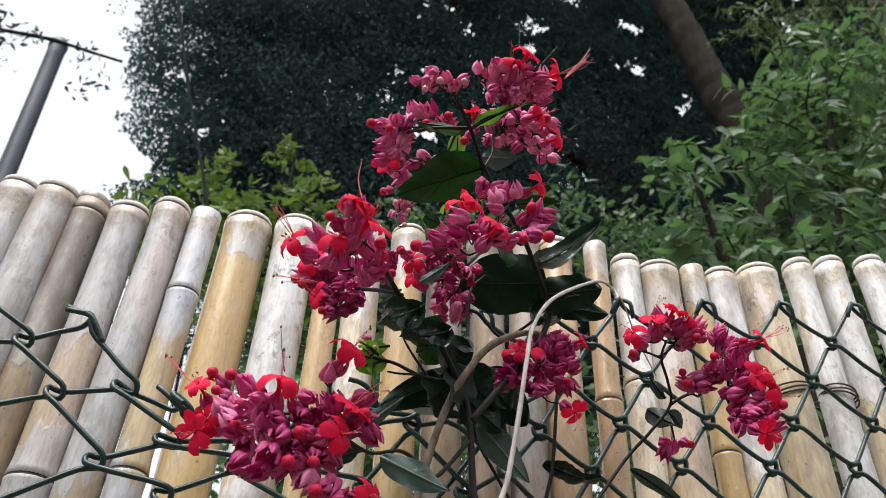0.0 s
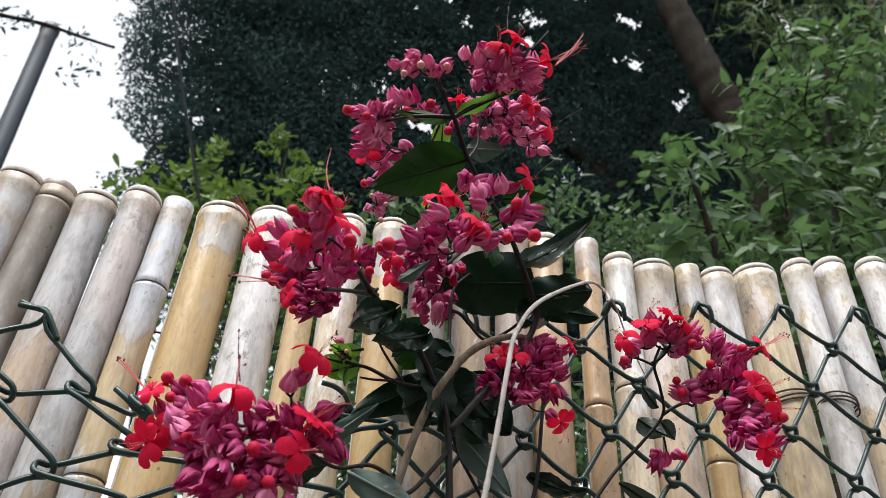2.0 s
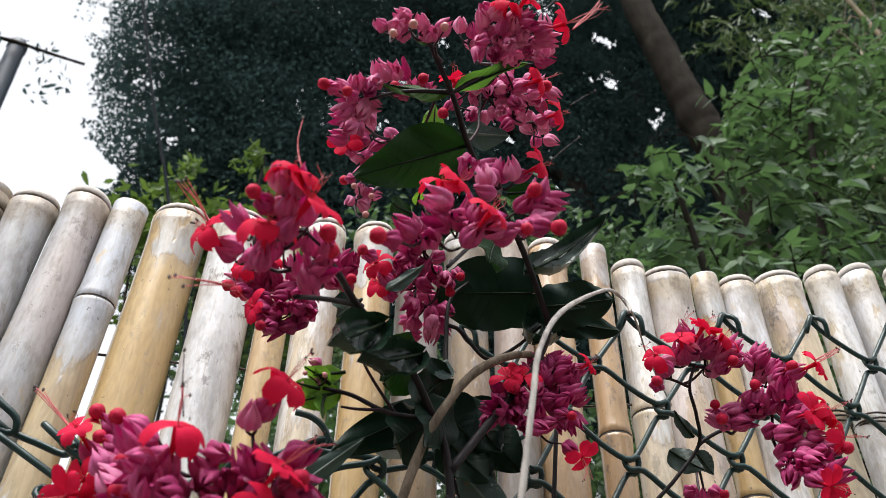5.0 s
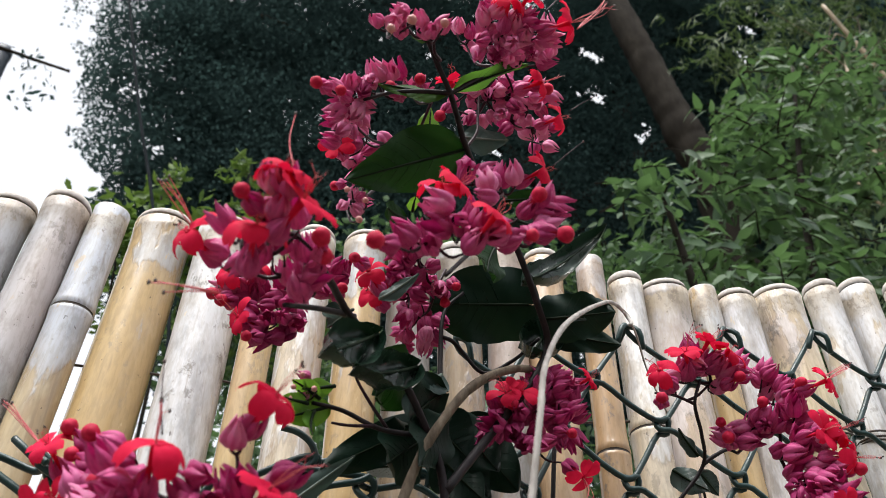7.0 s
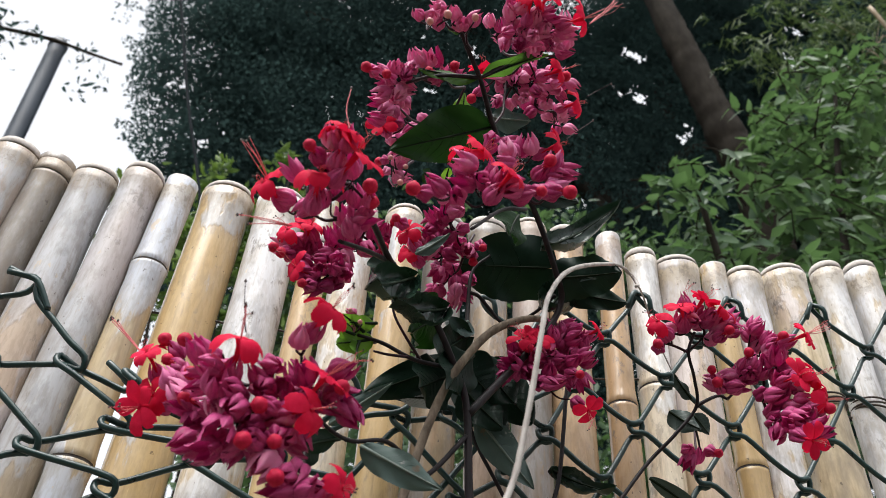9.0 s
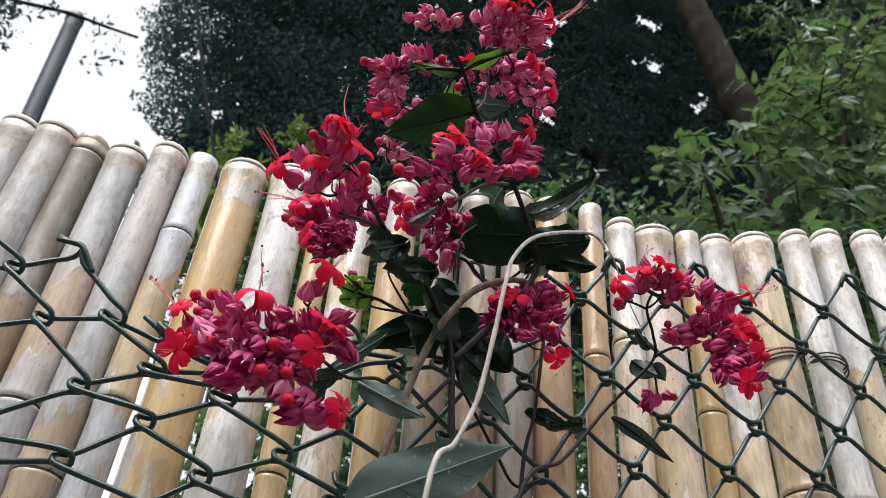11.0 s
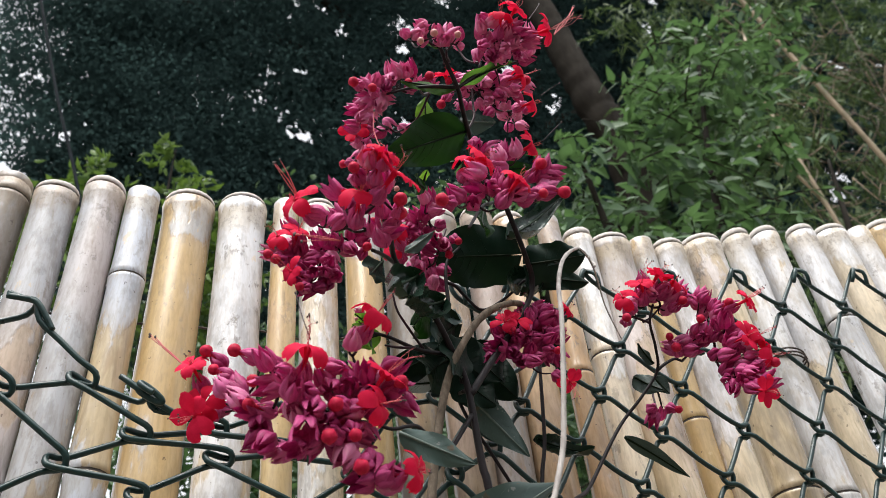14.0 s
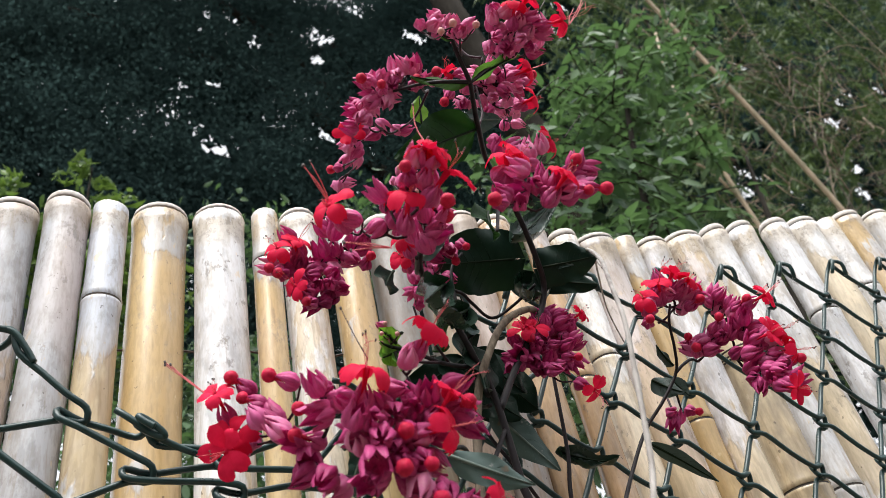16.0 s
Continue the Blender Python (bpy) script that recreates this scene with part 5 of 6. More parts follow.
def leaf_cloud(centres, size, aspect, rng, droop=0.0, flat=0.0, spread=0.35, plain=False, ways=None):
    """Verts and faces of many small folded leaves, one at each centre; with ways they point so and turn their upper side to the sky."""
    n = len(centres)
    d = rng.normal(0, 1, (n, 3)) if ways is None else np.array(ways)
    if ways is None:
        d[:, 2] = d[:, 2] * (1 - flat) - droop
    d /= np.linalg.norm(d, axis=1)[:, None]
    s = np.cross(d, rng.normal(0, 1, (n, 3)) + (0.0 if ways is None else np.array([0.0, -0.9, 1.5])))
    s /= np.linalg.norm(s, axis=1)[:, None] + 1e-9
    up = np.cross(s, d)
    ln = size * rng.uniform(1 - spread, 1 + spread, n)[:, None]
    wd = ln * aspect
    fold = rng.uniform(0.1, 0.5, n)[:, None]
    c = np.asarray(centres)
    if plain:
        rows = [c - d * ln * 0.5, c + s * wd * 0.5 + up * wd * fold * 0.5, c + d * ln * 0.5, c - s * wd * 0.5 + up * wd * fold * 0.5]
        return np.stack(rows, 1).reshape(-1, 3), np.arange(4 * n).reshape(n, 4)
    bow, lop = rng.uniform(-0.05, 0.25, n)[:, None], rng.uniform(-0.15, 0.15, n)[:, None]
    rib = [c + d * ln * t + s * ln * lop * t * t - up * ln * bow * (t + 0.5) ** 2 for t in (-0.5, -0.22, 0.10, 0.5)]
    rows = [rib[0], rib[1] + s * wd * 0.44 + up * wd * fold * 0.5, rib[1], rib[1] - s * wd * 0.44 + up * wd * fold * 0.5,
            rib[2] + s * wd * 0.36 + up * wd * fold * 0.4, rib[2], rib[2] - s * wd * 0.36 + up * wd * fold * 0.4, rib[3], rib[0] + d * ln * 0.02, rib[3] - d * ln * 0.02]
    verts = np.stack(rows, 1).reshape(-1, 3)
    o = np.arange(n)[:, None] * 10
    quads = np.concatenate([o + np.array(f) for f in ([0, 1, 2, 8], [0, 8, 2, 3], [1, 4, 5, 2], [2, 5, 6, 3], [4, 7, 9, 5], [5, 9, 7, 6])], 0)
    return verts, quads


def cloud_mesh(name, verts, quads, mat):
    me = bpy.data.meshes.new(name)
    me.vertices.add(len(verts))
    me.vertices.foreach_set("co", np.asarray(verts, np.float32).ravel())
    q = np.asarray(quads, np.int32)
    me.loops.add(q.size)
    me.loops.foreach_set("vertex_index", q.ravel())
    me.polygons.add(len(q))
    me.polygons.foreach_set("loop_start", np.arange(len(q), dtype=np.int32) * 4)
    me.materials.append(mat)
    me.polygons.foreach_set("use_smooth", np.ones(len(q), bool))
    me.update(calc_edges=True)
    me.validate()
    return me


def blobs(boxes, count, rng, clump=0.35, per=40):
    """Leaf places gathered in clumps inside the given ellipsoids (x, y, z, rx, ry, rz)."""
    b = np.array(boxes, float)
    vol = b[:, 3] * b[:, 4] * b[:, 5]
    out = []
    for row, share in zip(b, vol / vol.sum()):
        n = max(1, int(count * share / per))
        q = rng.normal(0, 1, (n, 3))
        q *= (rng.random(n) ** (1 / 3) / np.linalg.norm(q, axis=1))[:, None]
        heads = row[:3] + q * row[3:]
        out.append((heads[:, None, :] + rng.normal(0, clump, (n, per, 3)) * np.array([1, 1, 0.7])).reshape(-1, 3))
    return np.concatenate(out)


def limb(points, r0, r1, parent, name="limb", mat=None, sides=10, rough=0.06, seed=0):
    rng = np.random.default_rng(seed)
    p = spline(points, 8)
    r = np.linspace(r0, r1, len(p)) * (1 + rough * rng.normal(0, 1, len(p)).clip(-1, 1))
    v, f = tube(p, r, sides)
    part(name, mesh_of(name, v, f, mat or BARK), parent)


GAPS = [(0.176, 1.272, 0.020, 0.028), (0.226, 1.301, 0.020, 0.015), (0.197, 1.174, 0.022, 0.022), (0.219, 1.136, 0.022, 0.022), (0.240, 1.124, 0.028, 0.018), (0.286, 1.223, 0.015, 0.012), (0.318, 1.227, 0.018, 0.015), (0.132, 1.106, 0.018, 0.010),
        (0.200, 1.453, 0.012, 0.02), (0.214, 1.50, 0.015, 0.015), (0.270, 1.515, 0.018, 0.018), (0.309, 1.45, 0.018, 0.018), (0.368, 1.385, 0.015, 0.02), (0.434, 1.443, 0.02, 0.03), (-0.096, 1.045, 0.020, 0.010), (-0.120, 1.014, 0.022, 0.016),
        (-0.027, 1.003, 0.012, 0.010), (-0.191, 1.127, 0.016, 0.02), (0.343, 1.036, 0.022, 0.014), (0.433, 1.22, 0.018, 0.025), (0.45, 1.52, 0.03, 0.025), (0.517, 1.146, 0.024, 0.014), (0.567, 1.137, 0.022, 0.016), (0.54, 1.655, 0.02, 0.015),
        (0.663, 1.618, 0.03, 0.02), (0.694, 1.612, 0.02, 0.02), (0.628, 1.472, 0.018, 0.02), (0.675, 1.474, 0.02, 0.035), (0.647, 1.373, 0.012, 0.012), (0.779, 1.416, 0.012, 0.025), (0.756, 1.378, 0.012, 0.025), (0.930, 1.790, 0.03, 0.015), (0.884, 1.646, 0.015, 0.015),
        (1.04, 1.73, 0.03, 0.03), (1.11, 1.82, 0.03, 0.03), (1.161, 1.949, 0.035, 0.025), (1.224, 2.040, 0.03, 0.03), (1.117, 1.772, 0.02, 0.02), (1.006, 1.824, 0.025, 0.012)]
REED_GAPS = [(1.161, 1.949, 0.035, 0.025), (1.224, 2.040, 0.03, 0.03), (1.117, 1.772, 0.02, 0.02), (1.006, 1.824, 0.025, 0.012),
             (1.776, 1.915, 0.05, 0.03), (1.68, 1.85, 0.03, 0.03), (1.976, 1.99, 0.05, 0.03), (1.634, 1.53, 0.05, 0.03), (1.536, 1.40, 0.04, 0.03), (1.48, 1.335, 0.03, 0.04), (2.153, 1.884, 0.05, 0.04), (2.438, 2.04, 0.06, 0.04),
             (2.008, 1.542, 0.04, 0.04), (2.048, 1.758, 0.05, 0.04), (1.492, 1.437, 0.025, 0.025), (1.966, 1.432, 0.04, 0.03), (2.24, 1.94, 0.05, 0.04), (1.935, 1.761, 0.03, 0.03), (1.545, 1.66, 0.025, 0.025)]


def thinned(pts, gaps=(), thin=0.0, clear=0.35):
    """Leaves small gaps of uneven size in a crown, gathered where the sky shows through; they lie along the lines of sight through it."""
    keep = []
    for x, y, z in pts:
        u, v = x / y, (z - 1.4) / y
        hole = sum(math.exp(-((u - a) / ra) ** 2 - ((v - b) / rb) ** 2) for a, b, ra, rb in gaps if abs(u - a) < 3 * ra and abs(v - b) < 3 * rb)
        edge = float(np.interp(v, [0.8, 0.86, 0.92, 0.99, 1.13, 1.215, 1.35], [-0.20, -0.215, -0.185, -0.24, -0.265, -0.315, -0.33])) + 0.06 * noise.noise((u * 16, v * 16, 5.0)) + 0.03 * noise.noise((u * 50, v * 50, 5.0))
        fine = 0.5 + 0.28 * noise.noise((u * 60, v * 60, 9.0)) + 0.36 * noise.noise((u * 125, v * 125, 2.0)) + 0.34 * noise.noise((u * 230, v * 230, 7.0))
        rim = 1 - ease(0.0, 0.07, u - edge)
        loose = 0.20 * ease(0.3, 0.6, 0.5 + noise.noise((u * 7, v * 7, 3.0))) * ease(0.08, 0.3, u)
        keep.append(u > edge and fine < 0.88 - thin - clear * min(1.0, hole) - loose - 0.10 * rim)
    return pts[np.array(keep)]


def build_big_tree():
    rng = np.random.default_rng(11)
    tree = thing("large_tree", (6.2, 7.2, 0), label="large dark evergreen tree with dense shaded foliage and a leaning trunk", category="tree")
    limb([(6.5, 7.4, -0.2), (6.4, 7.2, 5.0), (6.25, 6.9, 8.5), (6.02, 6.6, 9.9), (5.76, 6.6, 10.7), (5.58, 6.6, 11.4), (5.40, 6.6, 12.2), (5.18, 6.6, 13.15), (4.95, 6.8, 15.5), (4.9, 7.0, 17.5)], 0.33, 0.18, tree, "trunk", seed=1)
    limb([(5.6, 8.9, -0.2), (5.7, 8.9, 6.0), (5.95, 8.9, 11.6), (6.6, 8.9, 15.0), (6.9, 8.9, 17.5)], 0.30, 0.2, tree, "trunk", seed=8)
    limb([(6.1, 7.3, 7.0), (5.2, 8.2, 9.0), (4.8, 8.8, 12.0), (4.3, 9.0, 15.0)], 0.26, 0.12, tree, seed=2)
    limb([(5.3, 8.4, 10.0), (3.6, 8.8, 12.6), (1.6, 8.8, 13.5), (-0.2, 8.4, 13.3)], 0.14, 0.05, tree, seed=3)
    limb([(5.3, 8.6, 9.0), (3.4, 9.0, 9.6), (1.2, 9.1, 9.8), (-0.8, 8.9, 9.6)], 0.13, 0.04, tree, seed=4)
    limb([(4.8, 8.8, 12.0), (2.8, 8.8, 14.6), (0.6, 8.6, 15.4)], 0.12, 0.05, tree, seed=5)
    limb([(5.0, 8.6, 11.0), (6.6, 8.4, 12.8), (8.4, 8.2, 13.6)], 0.14, 0.05, tree, seed=6)
    flat = [(0.0, 9.6, 1.6, 2.2), (-0.9, 11.2, 1.2, 2.2), (-0.6, 13.6, 1.9, 2.0), (-0.95, 8.3, 0.85, 0.9), (1.6, 8.2, 1.6, 1.7), (1.8, 11.4, 2.0, 2.6), (2.2, 15.0, 2.6, 2.4), (3.8, 9.0, 1.8, 2.2), (4.4, 12.2, 2.2, 2.8),
            (6.2, 14.6, 2.8, 2.6), (6.6, 10.4, 2.2, 2.8), (9.2, 12.6, 2.6, 3.2), (9.0, 8.6, 2.2, 2.4), (8.6, 15.6, 2.6, 2.2), (11.6, 15.0, 2.4, 2.8), (3.0, 6.8, 2.6, 1.2), (0.5, 7.3, 1.4, 1.0), (5.6, 7.2, 2.0, 1.3), (7.2, 17.6, 2.4, 1.6), (9.3, 18.3, 2.4, 1.7), (10.6, 17.0, 1.6, 1.8)]
    boxes = [(x, 8.5, z, rx, 0.6, rz) for x, z, rx, rz in flat]
    boxes += [(-1.7, 8.5, 12.2, 0.9, 0.6, 1.7), (-1.5, 8.5, 9.5, 0.6, 0.6, 1.0), (0.3, 8.5, 9.3, 1.3, 0.6, 0.7), (1.6, 8.5, 9.9, 1.2, 0.6, 0.8), (2.6, 8.5, 10.4, 1.0, 0.6, 0.8)]
    pts = thinned(blobs(boxes, CROWN_LEAVES, rng, 0.17, 60), GAPS, 0.0, 0.44)
    # Unseen canopy above the view, added to shade the trunk and crown.
    top = blobs([(0.5, 6.8, 18.2, 2.6, 1.5, 1.0), (3.8, 6.6, 18.8, 2.6, 1.6, 1.0), (7.2, 6.4, 19.4, 2.8, 1.6, 1.0), (10.6, 6.0, 20.0, 2.6, 1.5, 1.0)], CROWN_LEAVES // 6, rng, 0.25, 60)
    pts = np.concatenate([pts, top])
    v, q = leaf_cloud(pts, 0.054, 0.6, rng, 0.4, plain=True)
    deep = thinned(blobs([(x + 0.25, 9.5, z + 0.95, rx * 0.82, 0.35, rz * 0.9) for x, z, rx, rz in flat] + [(x, 9.5, z + 0.95, rx, 0.35, rz) for x, y, z, rx, ry, rz in boxes[-3:]], CROWN_LEAVES // 8, rng, 0.2, 40), GAPS, 0.0, 0.44)
    w, p = leaf_cloud(deep, 0.19, 0.6, rng, 0.4, plain=True)
    v, q = np.concatenate([v, w]), np.concatenate([q, p + len(v)])
    ob = part("crown", cloud_mesh("crown", v, q, CROWN), tree, "dense small dark leaves")
    tagged(ob, kind="stuff")
    return tree


build_big_tree()


def build_back_tree():
    rng = np.random.default_rng(13)
    tree = thing("background_tree", (12.5, 6.6, 0), label="dark broad tree standing behind a cane thicket", category="tree")
    limb([(12.5, 6.8, -0.2), (12.4, 6.8, 4.0), (12.8, 6.9, 9.0), (12.2, 6.9, 13.0)], 0.3, 0.12, tree, "trunk", seed=1)
    limb([(12.6, 6.8, 7.0), (10.6, 6.9, 9.4), (9.0, 6.9, 10.6)], 0.14, 0.05, tree, seed=2)
    limb([(12.7, 6.8, 8.0), (15.0, 6.8, 10.4), (17.2, 6.6, 12.4)], 0.14, 0.05, tree, seed=3)
    boxes = [(9.6, 6.8, 8.0, 2.0, 0.8, 2.4), (9.6, 6.9, 12.2, 2.2, 0.9, 2.6), (13.4, 6.8, 9.0, 2.4, 0.9, 2.8), (13.4, 6.8, 13.6, 2.6, 0.9, 2.8), (17.4, 6.5, 10.5, 2.4, 0.9, 3.0), (17.2, 6.4, 15.0, 2.8, 0.9, 2.6), (12.0, 6.9, 16.5, 3.0, 0.9, 2.4), (16.0, 6.6, 18.0, 3.0, 0.9, 2.4), (9.6, 6.9, 15.2, 2.0, 0.9, 2.0)]
    v, q = leaf_cloud(thinned(blobs(boxes, CROWN_LEAVES // 4, rng, 0.2, 60), GAPS + REED_GAPS, 0.04, 0.55), 0.18, 0.55, rng, 0.4, plain=True)
    tagged(part("crown", cloud_mesh("crown", v, q, CROWN), tree, "dense small dark leaves"), kind="stuff")


build_back_tree()


def sprays(heads, reach, leaves, rng, sag=0.5, hang=0.6, out=1.0):
    """Arching twigs from the heads with leaves set alternately along them: leaf places, their ways and the twigs."""
    m = len(heads)
    a = rng.uniform(0, 2 * math.pi, m)
    d = np.stack([np.cos(a), np.sin(a) * 0.7 - 0.25, rng.uniform(-0.1, 0.7, m)], 1)
    d *= (reach * rng.uniform(0.6, 1.3, m) / np.linalg.norm(d, axis=1))[:, None]
    side = np.stack([-d[:, 1], d[:, 0], np.zeros(m)], 1)
    side /= np.linalg.norm(side, axis=1)[:, None] + 1e-9
    at, ways, paths = [], [], []
    for k in range(leaves):
        t = (k + 0.6) / leaves
        p = heads + d * t + np.array([0, 0, -sag * reach]) * t * t
        w = d / reach * 0.7 + side * (out * (1 if k % 2 else -1) * (1 - 0.6 * t)) + np.array([0, 0, -hang - 0.5 * sag * t]) + rng.normal(0, 0.28, (m, 3))
        w /= np.linalg.norm(w, axis=1)[:, None]
        at.append(p + w * 0.03)
        ways.append(w)
        if k % 2 == 0:
            paths.append(p)
    return np.concatenate(at), np.concatenate(ways), np.stack(paths, 1)


def build_shrub():
    rng = np.random.default_rng(21)
    shrub = thing("tall_shrub", (1.9, 2.0, 0), label="tall leafy shrub with drooping grey-green leaves behind the fence", category="shrub")
    for n, pts in enumerate(([(1.8, 2.0, -0.1), (1.7, 2.0, 1.6), (1.5, 1.9, 3.0), (1.35, 1.8, 3.6)], [(1.9, 2.1, -0.1), (2.0, 2.1, 2.0), (2.1, 2.0, 3.6), (2.3, 1.9, 4.8)], [(2.0, 2.0, -0.1), (2.4, 2.0, 2.0), (2.8, 2.0, 3.6), (3.1, 2.1, 4.4)])):
        limb(pts, 0.035, 0.008, shrub, "branch", BARK, 8, seed=30 + n)
    boxes = [(1.55, 1.95, 3.25, 0.42, 0.35, 0.42), (1.95, 2.0, 3.75, 0.5, 0.4, 0.55), (2.45, 2.05, 3.6, 0.6, 0.4, 0.7), (2.5, 2.1, 4.5, 0.55, 0.4, 0.6), (3.0, 2.2, 4.2, 0.5, 0.4, 0.9), (2.0, 2.0, 2.9, 0.8, 0.4, 0.5), (1.2, 2.3, 2.9, 0.45, 0.3, 0.35), (2.9, 2.2, 5.2, 0.5, 0.4, 0.5), (3.3, 2.4, 3.5, 0.6, 0.4, 0.7), (3.5, 2.5, 4.8, 0.5, 0.4, 0.8), (2.7, 2.4, 5.9, 0.6, 0.3, 0.4), (1.35, 1.9, 3.5, 0.25, 0.25, 0.25), (2.0, 2.0, 4.5, 0.35, 0.3, 0.4), (2.3, 2.2, 5.3, 0.45, 0.3, 0.45)]
    heads = blobs(boxes, SHRUB_LEAVES // 10, rng, 0.05, 1)
    pts, ways, paths = sprays(heads, 0.26, 10, rng)
    keep = []
    for x, y, z in pts:
        rim = float(np.interp(x, [0.9, 1.33, 1.79, 2.02, 2.65, 3.6], [3.4, 3.75, 4.25, 4.65, 5.25, 5.9]))
        gap = noise.noise((x * 2.6, y * 2.6, z * 2.6)) + 0.6 * noise.noise((x * 6.0, y * 6.0 + 5.0, z * 6.0))
        keep.append(x / y > 0.655 + 0.06 * noise.noise((6.0, y * 6, z * 6)) and z < rim + 0.14 * noise.noise((x * 7, 2.0, z * 7)) and x < 2.35 + 0.5 * (z - 3.7) + 0.2 * noise.noise((4.0, y * 4, z * 4)) and gap < 0.04)
    keep = np.array(keep)
    whole = keep.reshape(10, -1).sum(0) > 6
    v, f, _ = joined([tube(p, np.linspace(0.004, 0.0015, len(p)), 4) for p in paths[whole]])
    tagged(part("twig", mesh_of("twig", v, f, BARK), shrub), kind="stuff")
    pts, ways = pts[keep], ways[keep]
    pick = rng.random(len(pts)) < 0.40
    v, q = leaf_cloud(pts[pick], 0.098, 0.44, rng, spread=0.4, ways=ways[pick])
    w, p = leaf_cloud(pts[~pick], 0.070, 0.36, rng, spread=0.45, ways=ways[~pick])
    v, q = np.concatenate([v, w]), np.concatenate([q, p + len(v)])
    tagged(part("foliage", cloud_mesh("foliage", v, q, SHRUB), shrub, "drooping pointed grey-green leaves"), kind="stuff")


build_shrub()


def build_sprigs():
    rng = np.random.default_rng(31)
    bush = thing("small_bush", (0.0, 3.2, 0), label="yellow-green bush with feathery leaf sprays behind the fence", category="bush")
    ends = [(-0.30, 3.2, 4.50), (0.08, 3.2, 4.66), (-0.42, 3.25, 4.2), (0.30, 3.3, 4.35), (-0.1, 3.3, 4.3), (-0.15, 3.15, 4.15), (0.42, 3.3, 4.1), (0.18, 3.2, 4.2)]
    pts = []
    for n, e in enumerate(ends):
        base = (0.0 + 0.1 * rng.normal(), 3.3, -0.1)
        limb([base, (e[0] * 0.5, 3.28, 2.2), (e[0] * 0.85, e[1], e[2] - 0.5), e], 0.014, 0.003, bush, "branch", BARK, 6, seed=50 + n)
        for m in range(14):
            a = rng.uniform(0, 6.28)
            c = np.array(e) + np.array([0, 0, -0.05 * m])
            d = np.array([math.cos(a), math.sin(a) * 0.6, 0.35]) * (0.07 + 0.022 * m)
            for s in np.linspace(0.25, 1.1, 7):
                for side in (-1, 1):
                    pts.append(c + d * s + np.array([-d[1], d[0], 0]) / (np.linalg.norm(d) + 1e-6) * side * 0.022 + rng.normal(0, 0.006, 3))
    pts += list(blobs([(-0.42, 3.3, 4.1, 0.22, 0.2, 0.16), (-0.1, 3.3, 4.16, 0.3, 0.2, 0.16), (0.3, 3.35, 4.12, 0.3, 0.2, 0.18)], 900, rng, 0.06, 9))
    v, q = leaf_cloud(np.array(pts), 0.070, 0.38, rng, 0.2, 0.4)
    tagged(part("foliage", cloud_mesh("foliage", v, q, SPRIG), bush, "small yellow-green leaflets"), kind="stuff")
    low = blobs([(0.28, 2.9, 2.7, 0.4, 0.25, 0.5), (0.8, 2.9, 2.8, 0.6, 0.25, 0.5), (0.4, 2.9, 2.2, 0.5, 0.25, 0.4), (1.35, 2.9, 2.8, 0.5, 0.25, 0.6), (1.9, 2.9, 2.9, 0.4, 0.25, 0.6), (0.15, 3.6, 3.8, 0.45, 0.25, 0.3), (0.7, 3.7, 3.8, 0.5, 0.25, 0.3), (1.15, 3.0, 4.2, 0.3, 0.2, 0.16), (1.55, 2.9, 4.26, 0.4, 0.2, 0.18), (1.95, 2.9, 4.22, 0.4, 0.2, 0.2), (0.75, 3.1, 4.22, 0.3, 0.2, 0.14)], 15000, rng, 0.08, 12)
    v, q = leaf_cloud(low, 0.055, 0.45, rng, 0.3)
    tagged(part("lower_foliage", cloud_mesh("lower_foliage", v, q, SHRUB), bush), kind="stuff")


build_sprigs()


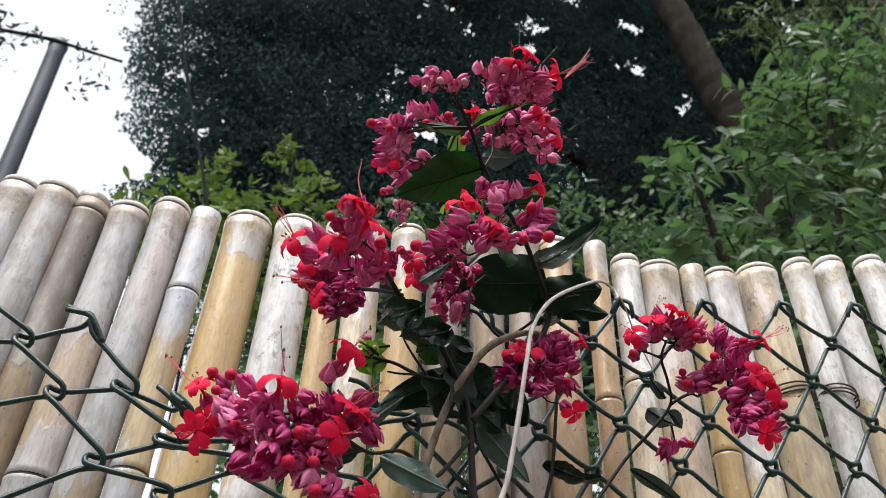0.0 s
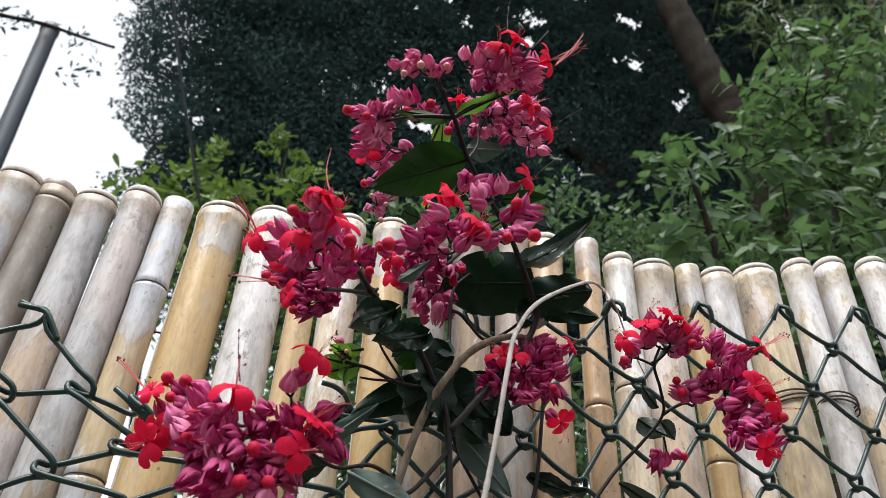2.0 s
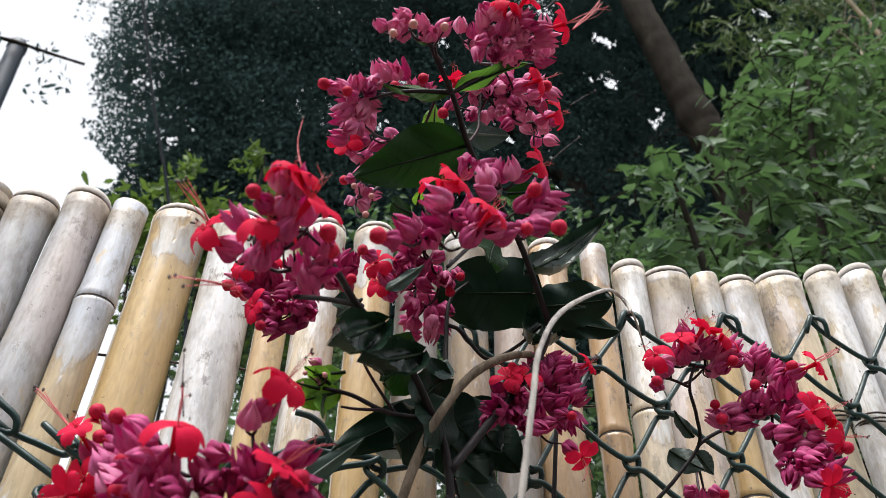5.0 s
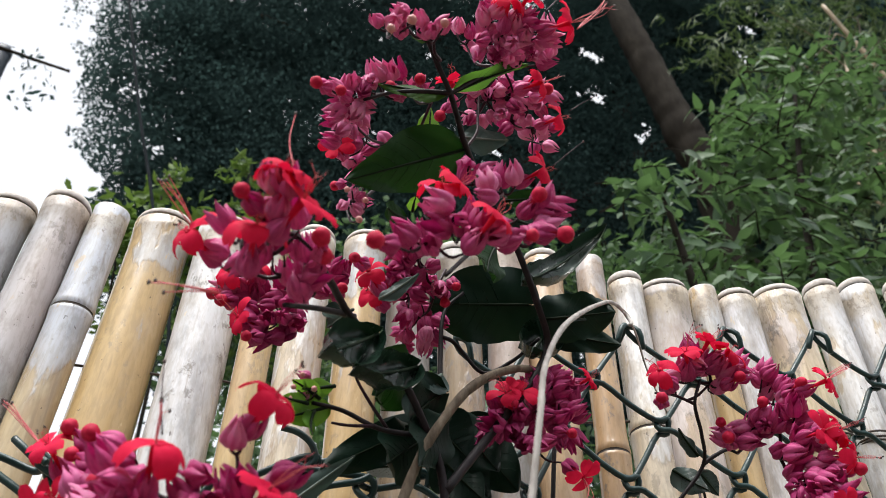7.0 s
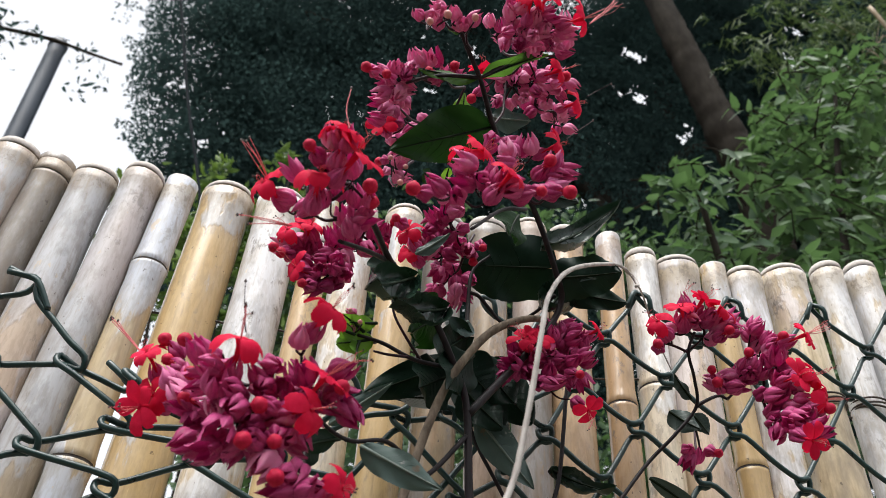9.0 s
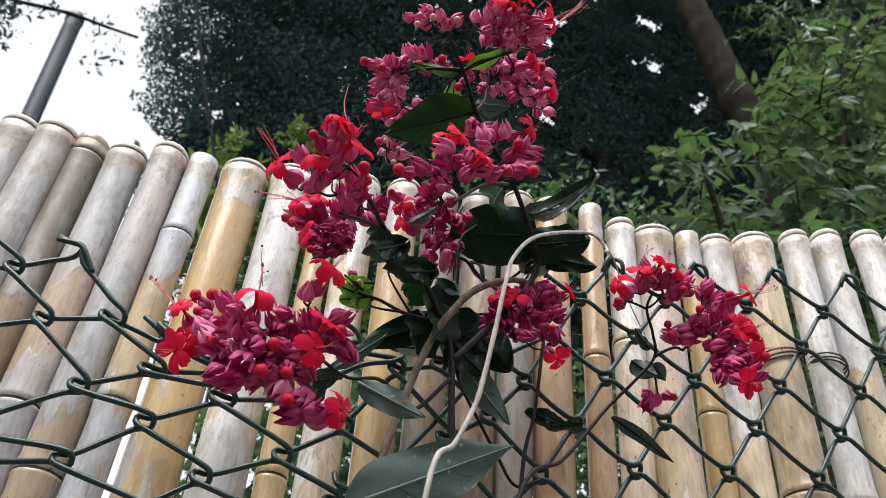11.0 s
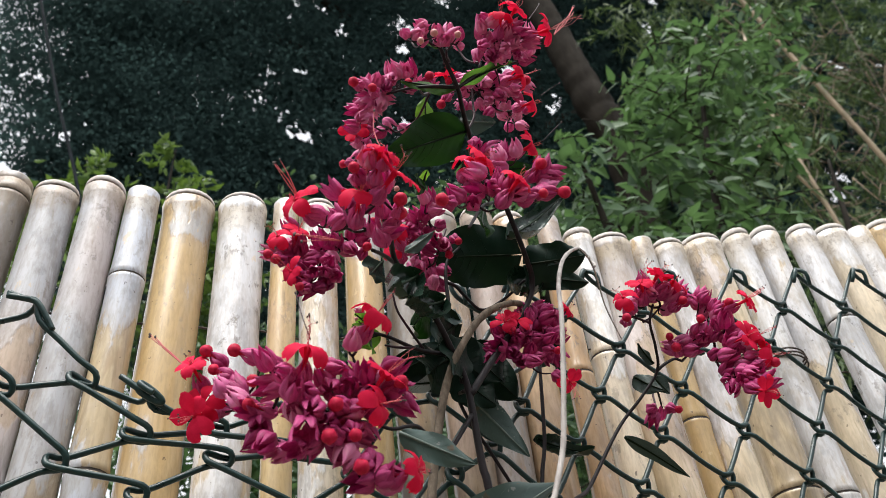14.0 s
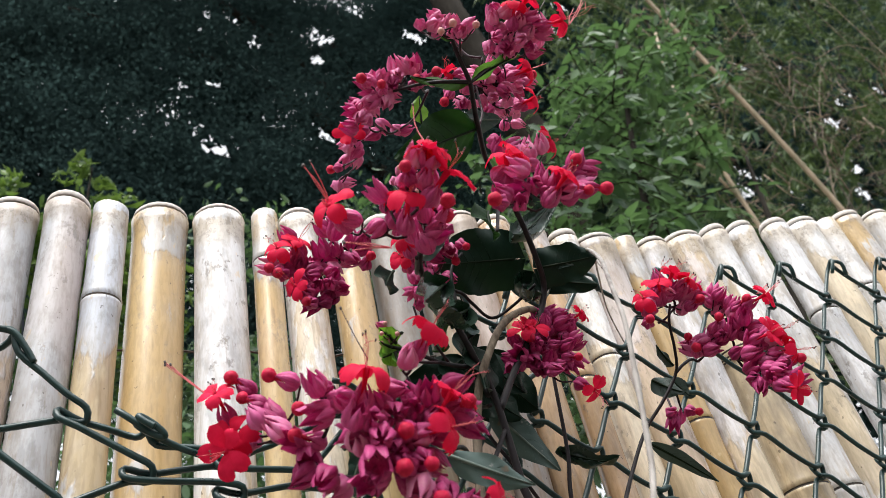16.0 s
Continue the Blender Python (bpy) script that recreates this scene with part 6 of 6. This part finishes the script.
def build_thicket():
    rng = np.random.default_rng(41)
    thick = thing("cane_thicket", (6.5, 4.6, 0), label="tangled thicket of dry canes and narrow green leaves", category="thicket")
    pieces = []
    for n in range(20):
        x, y = rng.uniform(4.9, 11.5), rng.uniform(3.4, 5.0)
        h = rng.uniform(6.0, 13.0)
        lean = rng.normal(0.2, 2.6)
        lean = lean if x + 1.7 * lean > 5.6 else 0.4
        p = spline([(x, y, -0.1), (x + lean * 0.2, y, h * 0.5), (x + lean * 0.9, y + rng.normal(0, 0.3), h), (x + lean * 1.7, y, h * rng.uniform(0.88, 1.02))], 6)
        pieces.append(tube(p, np.linspace(0.009, 0.002, len(p)), 5))
    v, f, _ = joined(pieces)
    tagged(part("dry_stalk", mesh_of("dry_stalk", v, f, DRY), thick, "dry brown canes"), kind="stuff")
    pieces = []
    for n in range(420):
        y = rng.uniform(3.2, 4.6)
        a = np.array([y * rng.uniform(1.38, 2.5), y, 1.4 + y * rng.uniform(0.9, 2.1)])
        d = np.array([rng.normal(0.15, 0.4), rng.normal(0, 0.2), rng.uniform(-0.2, 0.9)]) * rng.uniform(0.25, 0.9)
        p = spline([a, a + d * 0.55 + rng.normal(0, 0.10, 3), a + d + np.array([rng.normal(0, 0.3), 0, -0.15])], 4)
        pieces.append(tube(p, np.linspace(0.006, 0.0018, len(p)), 4))
    v, f, _ = joined(pieces)
    tagged(part("dry_twig", mesh_of("dry_twig", v, f, DRY), thick, "thin tangled brown twigs"), kind="stuff")
    heads = blobs([(6.4, 4.6, 7.4, 1.5, 0.6, 1.8), (8.6, 4.6, 8.6, 1.8, 0.6, 2.2), (11.0, 4.4, 9.0, 1.9, 0.6, 2.6), (11.6, 4.2, 12.6, 2.0, 0.6, 2.0), (8.2, 4.6, 11.6, 1.8, 0.6, 1.8), (6.0, 4.7, 9.8, 1.4, 0.6, 1.8), (5.8, 4.4, 5.6, 1.0, 0.5, 1.0)], REED_LEAVES // 8, rng, 0.22, 6)
    pts, ways, _ = sprays(heads, 0.28, 8, rng, 0.7, 0.8, 0.6)
    table = {tuple(p): w for p, w in zip(pts, ways)}
    pts = thinned(pts, REED_GAPS, 0.14, 0.6)
    ways = np.array([table[tuple(p)] for p in pts])
    v, q = leaf_cloud(pts, 0.17, 0.13, rng, ways=ways)
    tagged(part("foliage", cloud_mesh("foliage", v, q, REED), thick, "narrow grass-like leaves"), kind="stuff")
    for n, pts in enumerate(([(4.35, 3.0, 8.0), (4.64, 3.0, 7.2), (5.30, 3.0, 5.38), (6.0, 3.1, 3.2), (7.0, 3.2, 0.0)], [(4.30, 3.0, 7.2), (4.17, 3.0, 6.6), (4.14, 3.0, 6.0), (4.215, 3.0, 5.414), (4.6, 3.1, 3.5), (5.2, 3.1, 0.0)], [(3.78, 3.0, 5.9), (3.90, 3.0, 5.56), (4.14, 3.0, 5.37), (4.5, 3.1, 4.6), (5.0, 3.1, 0.0)])):
        limb(pts, 0.017 - 0.005 * n, 0.021 - 0.005 * n, thick, "cane", CANE_DRY, 8, seed=60 + n)


build_thicket()


def build_cable():
    cable = thing("hanging_cable", (-0.2, 3.0, 0), label="thin black cable hanging at a slant behind the fence", category="cable")
    v, f = tube(spline([(-1.15, 3.0, 6.9), (-0.68, 3.0, 5.352), (-0.473, 3.0, 4.651), (-0.271, 3.0, 4.039), (-0.05, 3.0, 3.2), (0.2, 3.0, 0.0)], 8), 0.0075, 8)
    part("strand", mesh_of("strand", v, f, CABLE), cable)


build_cable()


def build_dead_branch():
    rng = np.random.default_rng(71)
    br = thing("bare_branch", (-1.26, 3.38, 5.2), label="thin creeper branch with sparse leaves lying over a post", category="branch")
    limb([(-2.3, 3.36, 5.22), (-1.85, 3.38, 5.25), (-1.567, 3.38, 5.23), (-1.30, 3.37, 5.235), (-1.10, 3.40, 5.245), (-0.93, 3.42, 5.25)], 0.015, 0.008, br, "stick", BARK, 8, 0.15, 5)
    pts = blobs([(-1.62, 3.4, 5.08, 0.16, 0.08, 0.14), (-1.85, 3.4, 5.3, 0.25, 0.1, 0.2), (-1.5, 3.4, 5.26, 0.2, 0.05, 0.06), (-1.06, 3.4, 5.1, 0.05, 0.03, 0.2), (-1.95, 3.4, 5.05, 0.2, 0.1, 0.14), (-1.75, 3.4, 5.12, 0.2, 0.08, 0.16), (-1.60, 3.4, 5.22, 0.14, 0.06, 0.10), (-1.15, 3.4, 5.20, 0.1, 0.03, 0.06), (-1.0, 3.4, 4.95, 0.03, 0.02, 0.14)], 1400, rng, 0.045, 5)
    v, q = leaf_cloud(pts, 0.042, 0.42, rng, 0.6)
    tagged(part("foliage", cloud_mesh("foliage", v, q, CROWN), br), kind="stuff")


build_dead_branch()
